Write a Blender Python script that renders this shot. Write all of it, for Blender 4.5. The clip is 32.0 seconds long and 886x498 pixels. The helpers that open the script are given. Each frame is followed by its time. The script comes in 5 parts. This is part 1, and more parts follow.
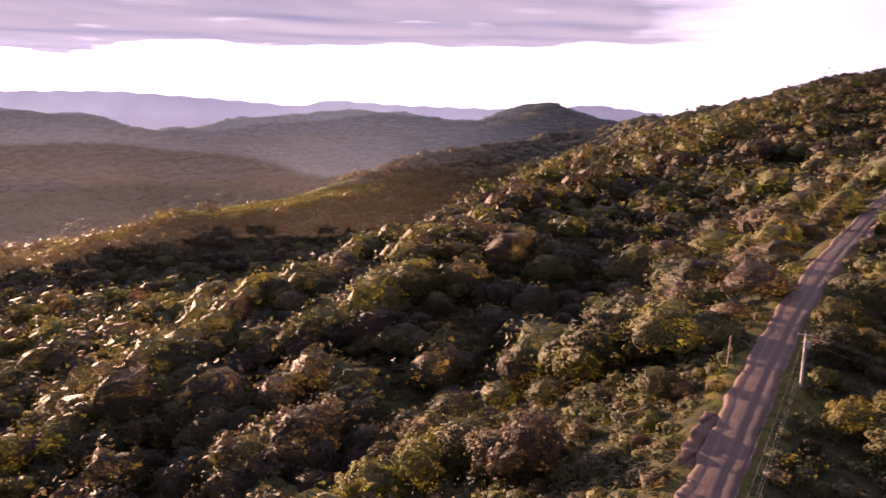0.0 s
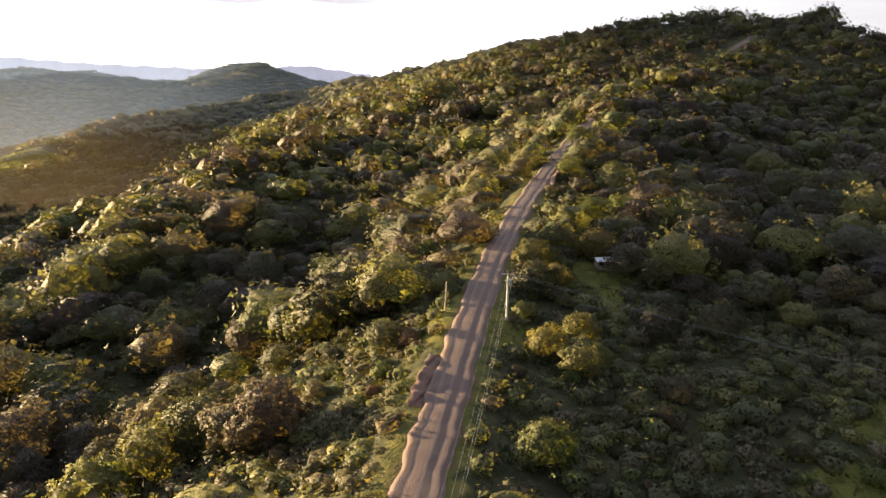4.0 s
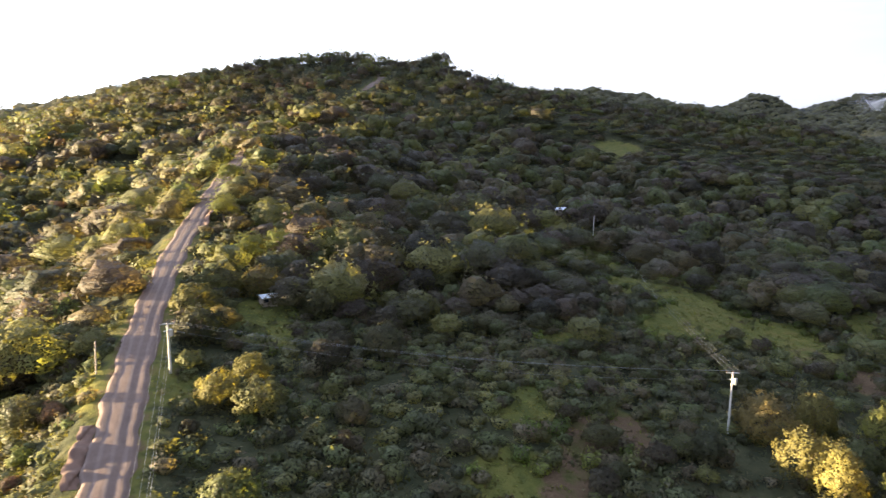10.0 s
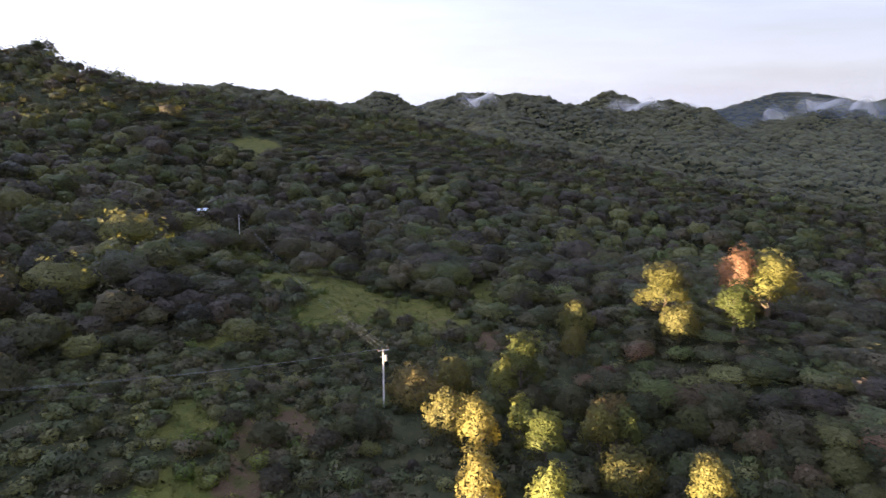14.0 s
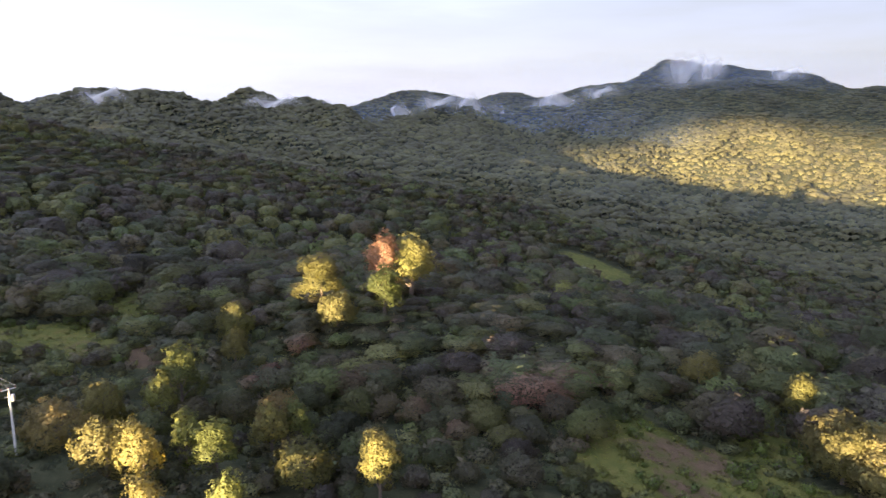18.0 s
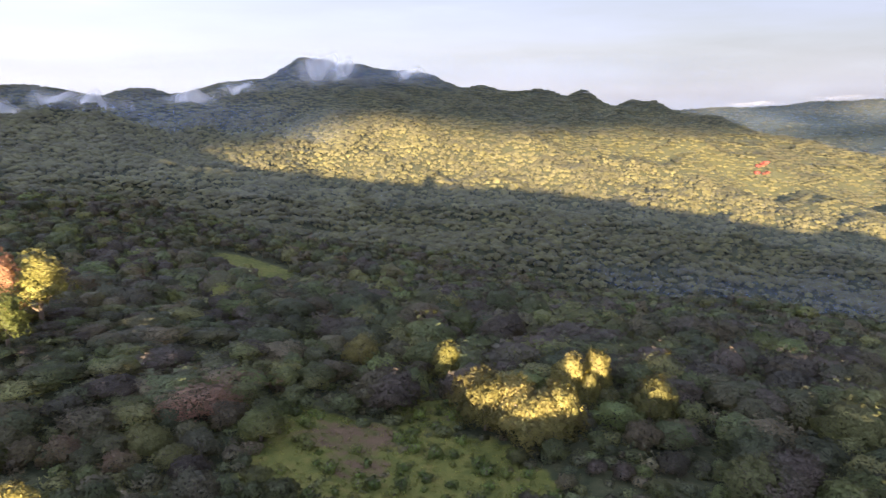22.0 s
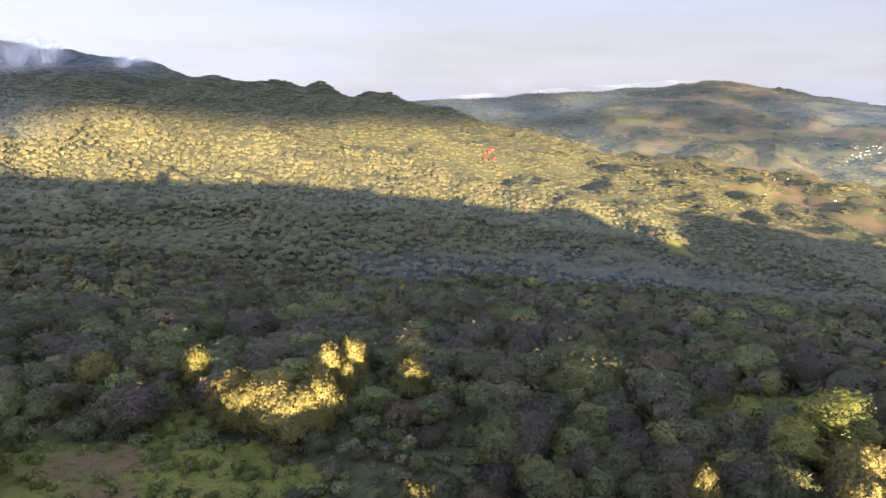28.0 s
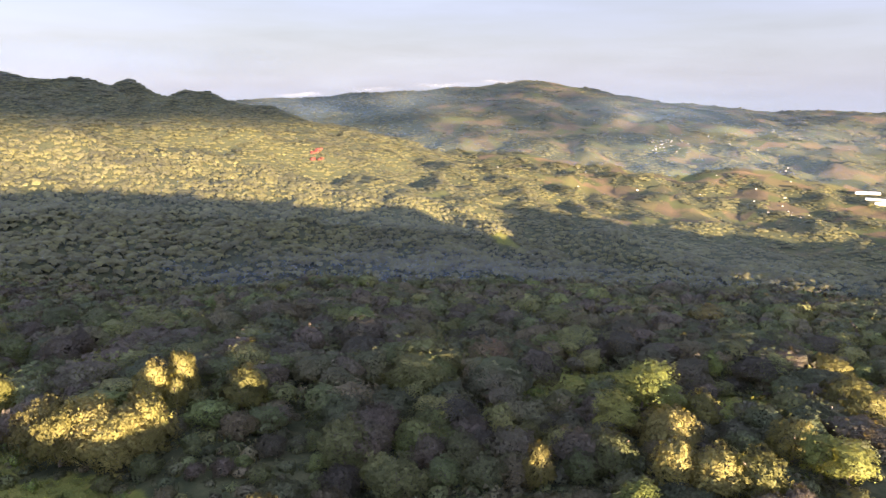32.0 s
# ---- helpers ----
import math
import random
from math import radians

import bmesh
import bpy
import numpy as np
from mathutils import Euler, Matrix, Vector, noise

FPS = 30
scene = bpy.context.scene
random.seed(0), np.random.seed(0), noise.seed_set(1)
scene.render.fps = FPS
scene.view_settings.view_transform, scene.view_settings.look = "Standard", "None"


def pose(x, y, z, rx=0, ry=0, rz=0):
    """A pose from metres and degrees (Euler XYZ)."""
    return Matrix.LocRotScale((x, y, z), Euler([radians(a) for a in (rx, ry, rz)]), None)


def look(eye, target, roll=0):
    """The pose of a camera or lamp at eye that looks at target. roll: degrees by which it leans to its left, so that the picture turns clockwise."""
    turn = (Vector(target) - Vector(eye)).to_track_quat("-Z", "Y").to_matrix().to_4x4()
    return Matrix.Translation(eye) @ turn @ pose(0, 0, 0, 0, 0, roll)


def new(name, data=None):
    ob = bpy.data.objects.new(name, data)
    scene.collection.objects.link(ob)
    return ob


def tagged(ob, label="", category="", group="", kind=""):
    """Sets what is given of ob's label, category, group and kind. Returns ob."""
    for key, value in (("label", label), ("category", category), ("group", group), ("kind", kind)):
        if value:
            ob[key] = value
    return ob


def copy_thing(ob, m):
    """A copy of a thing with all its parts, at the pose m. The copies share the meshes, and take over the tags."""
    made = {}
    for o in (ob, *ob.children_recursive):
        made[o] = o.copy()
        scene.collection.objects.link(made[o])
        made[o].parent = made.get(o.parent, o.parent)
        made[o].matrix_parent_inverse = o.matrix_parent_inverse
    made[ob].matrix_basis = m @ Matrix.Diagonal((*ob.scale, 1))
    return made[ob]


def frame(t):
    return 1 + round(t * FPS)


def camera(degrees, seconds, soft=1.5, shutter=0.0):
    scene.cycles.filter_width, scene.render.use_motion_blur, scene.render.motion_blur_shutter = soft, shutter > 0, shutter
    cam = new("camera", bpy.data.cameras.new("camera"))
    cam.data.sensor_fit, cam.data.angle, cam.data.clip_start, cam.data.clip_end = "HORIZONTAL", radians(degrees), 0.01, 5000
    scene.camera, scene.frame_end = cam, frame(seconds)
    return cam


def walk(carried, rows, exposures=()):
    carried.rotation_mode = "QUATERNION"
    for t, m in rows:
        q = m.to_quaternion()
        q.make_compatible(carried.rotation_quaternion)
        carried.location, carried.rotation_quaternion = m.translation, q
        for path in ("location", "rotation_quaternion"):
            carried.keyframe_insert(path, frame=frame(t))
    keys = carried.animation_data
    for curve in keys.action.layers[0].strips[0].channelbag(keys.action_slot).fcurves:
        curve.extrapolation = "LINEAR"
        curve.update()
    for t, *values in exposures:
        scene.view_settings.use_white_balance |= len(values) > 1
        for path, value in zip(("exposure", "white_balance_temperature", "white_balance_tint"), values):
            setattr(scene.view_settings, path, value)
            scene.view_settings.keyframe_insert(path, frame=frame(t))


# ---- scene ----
cam = camera(64.17, 32.0, soft=1.35, shutter=0.4)
PATH = [
    (0, 0, 0, 60, 79.00, -0.00, -0.00),
    (0.5, 0, 0, 60, 78.96, -0.08, -4.33),
    (1, 0, 0, 60, 78.93, -0.13, -9.71),
    (1.5, 0, 0, 60, 78.90, -0.20, -12.12),
    (2, 0, 0, 60, 78.88, -0.24, -14.09),
    (2.5, 0, 0, 60, 78.89, -0.27, -16.11),
    (3, 0, 0, 60, 78.49, -0.34, -18.31),
    (3.5, 0, 0, 60, 77.44, -0.42, -20.52),
    (4.5, 0, 0, 60, 75.15, -0.32, -24.60),
    (5.5, 0, 0, 60, 75.60, -0.33, -28.44),
    (6, 0, 0, 60, 77.17, -0.32, -30.19),
    (6.5, 0, 0, 60, 78.23, -0.36, -31.95),
    (7, 0, 0, 60, 78.90, -0.30, -33.72),
    (7.5, 0, 0, 60, 79.05, -0.33, -35.47),
    (8, 0, 0, 60, 79.07, -0.35, -37.30),
    (8.5, 0, 0, 60, 79.08, -0.34, -39.56),
    (9, 0, 0, 60, 79.08, -0.40, -42.98),
    (9.5, 0, 0, 60, 79.09, -0.41, -46.60),
    (10, 0, 0, 60, 79.09, -0.37, -50.18),
    (10.5, 0, 0, 60, 79.09, -0.41, -53.75),
    (11, 0, 0, 60, 79.07, -0.40, -57.31),
    (11.5, 0, 0, 60, 79.08, -0.37, -60.86),
    (12, 0, 0, 60, 79.05, -0.37, -64.39),
    (12.5, 0, 0, 60, 79.04, -0.36, -67.96),
    (13, 0, 0, 60, 79.03, -0.29, -71.51),
    (13.5, 0, 0, 60, 79.02, -0.30, -75.07),
    (14, 0, 0, 60, 79.00, -0.32, -78.64),
    (14.5, 0, 0, 60, 78.99, -0.28, -82.21),
    (16.5, 0, 0, 60, 78.91, -0.22, -96.20),
    (17, 0, 0, 60, 78.90, -0.12, -99.76),
    (17.5, 0, 0, 60, 78.88, -0.18, -103.24),
    (18, 0, 0, 60, 78.86, -0.17, -106.76),
    (18.5, 0, 0, 60, 79.35, -0.16, -110.27),
    (19, 0, 0, 60, 80.28, -0.20, -113.79),
    (19.5, 0, 0, 60, 80.45, -0.10, -117.24),
    (20, 0, 0, 60, 80.41, -0.07, -120.70),
    (20.5, 0, 0, 60, 80.27, -0.07, -124.21),
    (21, 0, 0, 60, 79.77, -0.02, -127.70),
    (21.5, 0, 0, 60, 79.30, -0.00, -131.21),
    (22, 0, 0, 60, 78.64, 0.00, -134.74),
    (22.5, 0, 0, 60, 78.30, 0.08, -138.00),
    (23, 0, 0, 60, 78.26, 0.13, -139.59),
    (23.5, 0, 0, 60, 78.25, 0.10, -141.07),
    (24, 0, 0, 60, 78.20, 0.10, -142.58),
    (24.5, 0, 0, 60, 78.18, 0.09, -144.09),
    (25, 0, 0, 60, 78.16, 0.06, -145.61),
    (25.5, 0, 0, 60, 78.14, 0.04, -147.12),
    (27.5, 0, 0, 60, 78.03, -0.01, -153.59),
    (28, 0, 0, 60, 77.98, -0.15, -155.27),
    (28.5, 0, 0, 60, 77.97, -0.16, -156.99),
    (29, 0, 0, 60, 77.94, -0.14, -158.72),
    (29.5, 0, 0, 60, 77.95, -0.21, -160.42),
    (30, 0, 0, 60, 77.95, -0.21, -162.14),
    (30.5, 0, 0, 60, 77.95, -0.24, -163.84),
    (31, 0, 0, 60, 77.96, -0.18, -165.58),
    (31.5, 0, 0, 60, 77.94, -0.12, -167.33),
    (32, 0, 0, 60, 77.93, -0.09, -169.05),
]
walk(cam, [(t, pose(*p)) for t, *p in PATH],
     exposures=[(0, 0.98, 6850, 54), (0.4, 0.56, 7100, 14), (0.8, 0.5, 7100, 12), (2, 0.55, 7000, 11), (3, 0.82, 7000, 11), (3.5, 1.1, 7000, 11), (5.5, 2.7, 7000, 13), (6.5, 2.42, 6900, 12), (8, 2.27, 6500, 11), (10, 2.32, 6200, 10),
                (14, 2.25, 6100, 16), (19, 2.5, 6100, 16), (23, 2.6, 6100, 16), (28, 2.65, 6100, 16), (32, 2.65, 6100, 16)])

# ---- light: a low sun under the edge of a cloud deck, pale overcast elsewhere ----
SUN_BEARING, SUN_HEIGHT = -41.0, 4.4
sun = new("sun", bpy.data.lights.new("sun", "SUN"))
sun.data.energy, sun.data.angle, sun.data.color = 10.8, radians(0.6), (1.0, 0.75, 0.42)
sun.matrix_basis = look((4000 * math.sin(radians(SUN_BEARING)), 4000 * math.cos(radians(SUN_BEARING)), 60 + 4000 * math.tan(radians(SUN_HEIGHT))), (0, 0, 60))


def links(tree, *pairs):
    for a, b in pairs:
        tree.links.new(a, b)


def node(tree, kind, **values):
    n = tree.nodes.new(kind)
    for key, value in values.items():
        if key in n.inputs:
            n.inputs[key].default_value = value
    return n


def ramp(tree, stops):
    n = tree.nodes.new("ShaderNodeValToRGB")
    e = n.color_ramp.elements
    while len(e) < len(stops):
        e.new(0.5)
    for el, (p, c) in zip(e, stops):
        el.position, el.color = p, (*c, 1)
    return n


def maths(tree, op, a, b=None, c=None):
    n = tree.nodes.new("ShaderNodeMath")
    n.operation = op
    for i, v in enumerate((a, b, c)):
        if v is None:
            continue
        if isinstance(v, (int, float)):
            n.inputs[i].default_value = v
        else:
            tree.links.new(v, n.inputs[i])
    return n.outputs[0]


def mixed(tree, fac, a, b, mode="MIX"):
    n = tree.nodes.new("ShaderNodeMixRGB")
    n.blend_type = mode
    for i, v in enumerate((fac, a, b)):
        if isinstance(v, (int, float)):
            n.inputs[i].default_value = v
        elif isinstance(v, tuple):
            n.inputs[i].default_value = (*v, 1)
        else:
            tree.links.new(v, n.inputs[i])
    return n.outputs[0]


def build_world():
    world = bpy.data.worlds.new("world")
    scene.world = world
    world.use_nodes = True
    t = world.node_tree
    t.nodes.clear()
    sky = t.nodes.new("ShaderNodeTexSky")
    sky.sky_type, sky.sun_disc = "NISHITA", False
    sky.sun_elevation, sky.sun_rotation = radians(SUN_HEIGHT), radians(SUN_BEARING)
    co = t.nodes.new("ShaderNodeTexCoord").outputs["Generated"]
    sep = t.nodes.new("ShaderNodeSeparateXYZ")
    t.links.new(co, sep.inputs[0])
    up = sep.outputs["Z"]
    wide = t.nodes.new("ShaderNodeVectorMath")
    wide.operation = "MULTIPLY"
    wide.inputs[1].default_value = (2.2, 2.2, 16.0)
    t.links.new(co, wide.inputs[0])
    puffs = node(t, "ShaderNodeTexNoise", Scale=1.6, Detail=7.0, Roughness=0.55)
    t.links.new(wide.outputs[0], puffs.inputs["Vector"])
    # grey overcast that thins to a bright rim at the horizon
    lift = maths(t, "MULTIPLY_ADD", puffs.outputs["Fac"], 0.26, -0.13)
    height = maths(t, "ADD", up, lift)
    veil = ramp(t, [(0.0, (0.95, 0.97, 1.07)), (0.07, (0.96, 0.99, 1.12)), (0.14, (0.91, 0.95, 1.17)), (0.24, (0.93, 0.98, 1.22)), (0.45, (1.08, 1.2, 1.52)), (1.0, (1.35, 1.55, 2.1))])
    t.links.new(height, veil.inputs[0])
    bands = maths(t, "MULTIPLY_ADD", puffs.outputs["Fac"], 0.5, 0.76)
    sx, sy = math.sin(radians(SUN_BEARING)), math.cos(radians(SUN_BEARING))
    dot = t.nodes.new("ShaderNodeVectorMath")
    dot.operation = "DOT_PRODUCT"
    dot.inputs[1].default_value = (sx * 0.997, sy * 0.997, 0.075)
    north = sep.outputs["Y"]
    t.links.new(co, dot.inputs[0])
    side = maths(t, "MULTIPLY_ADD", north, 0.5, 1.13)
    facing = maths(t, "MAXIMUM", north, 0.0)
    side = maths(t, "ADD", side, maths(t, "MULTIPLY", maths(t, "MULTIPLY", facing, facing), 1.6))
    wide_glow = t.nodes.new("ShaderNodeCombineXYZ")
    side = maths(t, "MULTIPLY", side, bands)
    for i in range(3):
        t.links.new(side, wide_glow.inputs[i])
    near_sun = maths(t, "POWER", maths(t, "MAXIMUM", dot.outputs["Value"], 0.0), 2.0)
    glow = maths(t, "POWER", maths(t, "MAXIMUM", dot.outputs["Value"], 0.0), 90.0)
    low = ramp(t, [(0.0, (1, 1, 1)), (0.1, (1, 1, 1)), (0.3, (0, 0, 0))])
    t.links.new(up, low.inputs[0])
    warm = mixed(t, 1.0, mixed(t, 1.0, veil.outputs[0], wide_glow.outputs[0], "MULTIPLY"), mixed(t, maths(t, "MULTIPLY", near_sun, low.outputs[0]), (0, 0, 0), (7.0, 7.0, 6.9)), "ADD")
    warm = mixed(t, 1.0, warm, mixed(t, maths(t, "MULTIPLY", glow, low.outputs[0]), (0, 0, 0), (3.0, 2.3, 1.5)), "ADD")
    clear = t.nodes.new("ShaderNodeBackground")
    clear.inputs["Strength"].default_value = 0.008
    cloud = t.nodes.new("ShaderNodeBackground")
    cloud.inputs["Strength"].default_value = 0.15
    both = t.nodes.new("ShaderNodeAddShader")
    out = t.nodes.new("ShaderNodeOutputWorld")
    links(t, (sky.outputs[0], clear.inputs[0]), (warm, cloud.inputs[0]), (clear.outputs[0], both.inputs[0]), (cloud.outputs[0], both.inputs[1]), (both.outputs[0], out.inputs[0]))


build_world()


# ---- materials ----
def material(name):
    m = bpy.data.materials.new(name)
    m.use_nodes = True
    t = m.node_tree
    t.nodes.clear()
    out = t.nodes.new("ShaderNodeOutputMaterial")
    bsdf = t.nodes.new("ShaderNodeBsdfPrincipled")
    t.links.new(bsdf.outputs[0], out.inputs[0])
    return m, t, bsdf, out


def where(t, scale, detail=5.0, rough=0.6, stretch=None):
    """Noise by place in the world."""
    g = t.nodes.new("ShaderNodeNewGeometry").outputs["Position"]
    if stretch:
        v = t.nodes.new("ShaderNodeVectorMath")
        v.operation = "MULTIPLY"
        v.inputs[1].default_value = stretch
        t.links.new(g, v.inputs[0])
        g = v.outputs[0]
    n = node(t, "ShaderNodeTexNoise", Scale=scale, Detail=detail, Roughness=rough)
    t.links.new(g, n.inputs["Vector"])
    return n.outputs["Fac"]


LEAVES = [(0.0, (0.048, 0.046, 0.034)), (0.2, (0.089, 0.070, 0.057)), (0.36, (0.061, 0.072, 0.036)), (0.5, (0.113, 0.091, 0.057)), (0.62, (0.084, 0.099, 0.043)), (0.76, (0.141, 0.134, 0.053)),
          (0.86, (0.097, 0.122, 0.042)), (0.95, (0.141, 0.104, 0.066)), (1.0, (0.172, 0.084, 0.059))]


def foliage(name, source, leaves=LEAVES, patch=0.012, far=False, spray=4.0, gaps=0.475):
    """Leaves: colour by tree, by patch of woodland and by leaf; partly translucent."""
    m, t, bsdf, out = material(name)
    if source == "object":
        tint = t.nodes.new("ShaderNodeObjectInfo").outputs["Random"]
    else:
        a = t.nodes.new("ShaderNodeAttribute")
        a.attribute_name = "tint"
        tint = a.outputs["Fac"]
    own = tint
    woods = where(t, patch, 3.0)
    tint = maths(t, "ADD", maths(t, "MULTIPLY", tint, 0.78), maths(t, "MULTIPLY_ADD", woods, 0.9, -0.36))
    n = t.nodes.new("ShaderNodeMath")
    n.use_clamp = True
    n.inputs[1].default_value = 0.0
    t.links.new(tint, n.inputs[0])
    col = ramp(t, leaves)
    t.links.new(n.outputs[0], col.inputs[0])
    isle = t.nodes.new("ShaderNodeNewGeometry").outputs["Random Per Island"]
    # finer noise darkens the colour in spots, standing in for shaded gaps between clumps
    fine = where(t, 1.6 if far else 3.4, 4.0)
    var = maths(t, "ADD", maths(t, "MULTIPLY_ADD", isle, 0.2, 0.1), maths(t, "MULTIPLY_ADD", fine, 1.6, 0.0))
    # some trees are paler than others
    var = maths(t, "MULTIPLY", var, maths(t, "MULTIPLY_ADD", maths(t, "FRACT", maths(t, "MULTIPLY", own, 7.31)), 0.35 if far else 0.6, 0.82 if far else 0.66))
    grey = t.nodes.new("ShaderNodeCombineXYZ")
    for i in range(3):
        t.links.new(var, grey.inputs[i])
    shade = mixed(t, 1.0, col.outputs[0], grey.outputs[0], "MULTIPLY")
    t.links.new(shade, bsdf.inputs["Base Color"])
    bsdf.inputs["Roughness"].default_value = 0.62
    bsdf.inputs["Specular IOR Level"].default_value = 0.18
    out_way = t.nodes.new("ShaderNodeAttribute")
    out_way.attribute_name = "outward"
    turn = t.nodes.new("ShaderNodeVectorTransform")
    turn.vector_type, turn.convert_from, turn.convert_to = "NORMAL", "OBJECT", "WORLD"
    even = t.nodes.new("ShaderNodeVectorMath")
    even.operation = "NORMALIZE"
    grain = node(t, "ShaderNodeTexNoise", Scale=0.55 if far else 1.9, Detail=3.0, Roughness=0.7)
    bend = t.nodes.new("ShaderNodeVectorMath")
    bend.operation = "MULTIPLY_ADD"
    bend.inputs[1].default_value, bend.inputs[2].default_value = ((1.8,) * 3, (-0.9,) * 3) if far else ((1.9,) * 3, (-0.95,) * 3)
    total = t.nodes.new("ShaderNodeVectorMath")
    links(t, (out_way.outputs["Vector"], turn.inputs[0]), (t.nodes.new("ShaderNodeNewGeometry").outputs["Position"], grain.inputs["Vector"]), (grain.outputs["Color"], bend.inputs[0]), (turn.outputs[0], total.inputs[0]),
          (bend.outputs[0], total.inputs[1]), (total.outputs[0], even.inputs[0]), (even.outputs[0], bsdf.inputs["Normal"]))
    tl = t.nodes.new("ShaderNodeBsdfTranslucent")
    t.links.new(even.outputs[0], tl.inputs["Normal"])
    t.links.new(mixed(t, 1.0, shade, (1.9, 1.7, 0.55), "MULTIPLY"), tl.inputs[0])
    mix = t.nodes.new("ShaderNodeMixShader")
    mix.inputs[0].default_value = 0.36
    # gaps between the leaves of a spray
    gap = t.nodes.new("ShaderNodeMath")
    gap.operation = "GREATER_THAN"
    gap.inputs[1].default_value = gaps
    t.links.new(where(t, spray, 3.0, 0.7), gap.inputs[0])
    clear, cut = t.nodes.new("ShaderNodeBsdfTransparent"), t.nodes.new("ShaderNodeMixShader")
    links(t, (bsdf.outputs[0], mix.inputs[1]), (tl.outputs[0], mix.inputs[2]), (gap.outputs[0], cut.inputs[0]), (clear.outputs[0], cut.inputs[1]), (mix.outputs[0], cut.inputs[2]), (cut.outputs[0], out.inputs[0]))
    return m


def bumped(t, bsdf, height, strength, distance):
    b = node(t, "ShaderNodeBump", Strength=strength, Distance=distance)
    t.links.new(height, b.inputs["Height"])
    t.links.new(b.outputs[0], bsdf.inputs["Normal"])


def ground_material():
    m, t, bsdf, out = material("forest_floor")
    a = t.nodes.new("ShaderNodeAttribute")
    a.attribute_name = "grass"
    b = t.nodes.new("ShaderNodeAttribute")
    b.attribute_name = "earth"
    mid, fine, wide = where(t, 0.35, 6.0), where(t, 3.0, 4.0), where(t, 0.02, 4.0)
    floor = ramp(t, [(0.3, (0.018, 0.022, 0.011)), (0.5, (0.036, 0.038, 0.018)), (0.7, (0.060, 0.056, 0.028))])
    t.links.new(mid, floor.inputs[0])
    turf = ramp(t, [(0.28, (0.026, 0.034, 0.009)), (0.42, (0.060, 0.066, 0.016)), (0.54, (0.092, 0.090, 0.022)), (0.68, (0.13, 0.105, 0.032))])
    t.links.new(maths(t, "ADD", maths(t, "MULTIPLY", mid, 0.6), maths(t, "MULTIPLY", wide, 0.4)), turf.inputs[0])
    c = t.nodes.new("ShaderNodeAttribute")
    c.attribute_name = "field"
    plots = node(t, "ShaderNodeTexVoronoi", Scale=0.015)
    t.links.new(t.nodes.new("ShaderNodeNewGeometry").outputs["Position"], plots.inputs["Vector"])
    shade = t.nodes.new("ShaderNodeSeparateXYZ")
    t.links.new(plots.outputs["Color"], shade.inputs[0])
    crop = ramp(t, [(0.0, (0.026, 0.030, 0.014)), (0.3, (0.055, 0.058, 0.020)), (0.55, (0.072, 0.054, 0.028)), (0.8, (0.100, 0.062, 0.038)), (1.0, (0.042, 0.030, 0.023))])
    t.links.new(shade.outputs[0], crop.inputs[0])
    crops = mixed(t, maths(t, "MULTIPLY", c.outputs["Fac"], 0.85), turf.outputs[0], crop.outputs[0])
    soil = ramp(t, [(0.3, (0.050, 0.033, 0.019)), (0.6, (0.096, 0.064, 0.037)), (0.8, (0.140, 0.098, 0.060))])
    t.links.new(maths(t, "ADD", maths(t, "MULTIPLY", mid, 0.5), maths(t, "MULTIPLY", fine, 0.5)), soil.inputs[0])
    ragged = maths(t, "MULTIPLY_ADD", mid, 1.2, -0.6)
    def edge(v):
        n = t.nodes.new("ShaderNodeMapRange")
        n.inputs["From Min"].default_value, n.inputs["From Max"].default_value = 0.35, 0.65
        t.links.new(maths(t, "ADD", v, ragged), n.inputs["Value"])
        return n.outputs[0]
    col = mixed(t, edge(a.outputs["Fac"]), floor.outputs[0], crops)
    col = mixed(t, edge(b.outputs["Fac"]), col, soil.outputs[0])
    t.links.new(col, bsdf.inputs["Base Color"])
    bsdf.inputs["Roughness"].default_value = 0.95
    bsdf.inputs["Specular IOR Level"].default_value = 0.1
    bumped(t, bsdf, maths(t, "ADD", mid, maths(t, "MULTIPLY", fine, 0.3)), 0.8, 0.6)
    return m


def plain(name, colour, rough=0.7, metal=0.0, scale=4.0, vary=0.35, bump=0.2):
    """A surface with grain at two scales."""
    m, t, bsdf, out = material(name)
    a, b = where(t, scale, 6.0), where(t, scale * 9, 3.0)
    v = maths(t, "ADD", maths(t, "MULTIPLY_ADD", a, 2 * vary, 1 - vary), maths(t, "MULTIPLY_ADD", b, vary, -vary / 2))
    grey = t.nodes.new("ShaderNodeCombineXYZ")
    for i in range(3):
        t.links.new(v, grey.inputs[i])
    t.links.new(mixed(t, 1.0, colour, grey.outputs[0], "MULTIPLY"), bsdf.inputs["Base Color"])
    bsdf.inputs["Roughness"].default_value, bsdf.inputs["Metallic"].default_value = rough, metal
    bumped(t, bsdf, b, bump, 0.05)
    return m


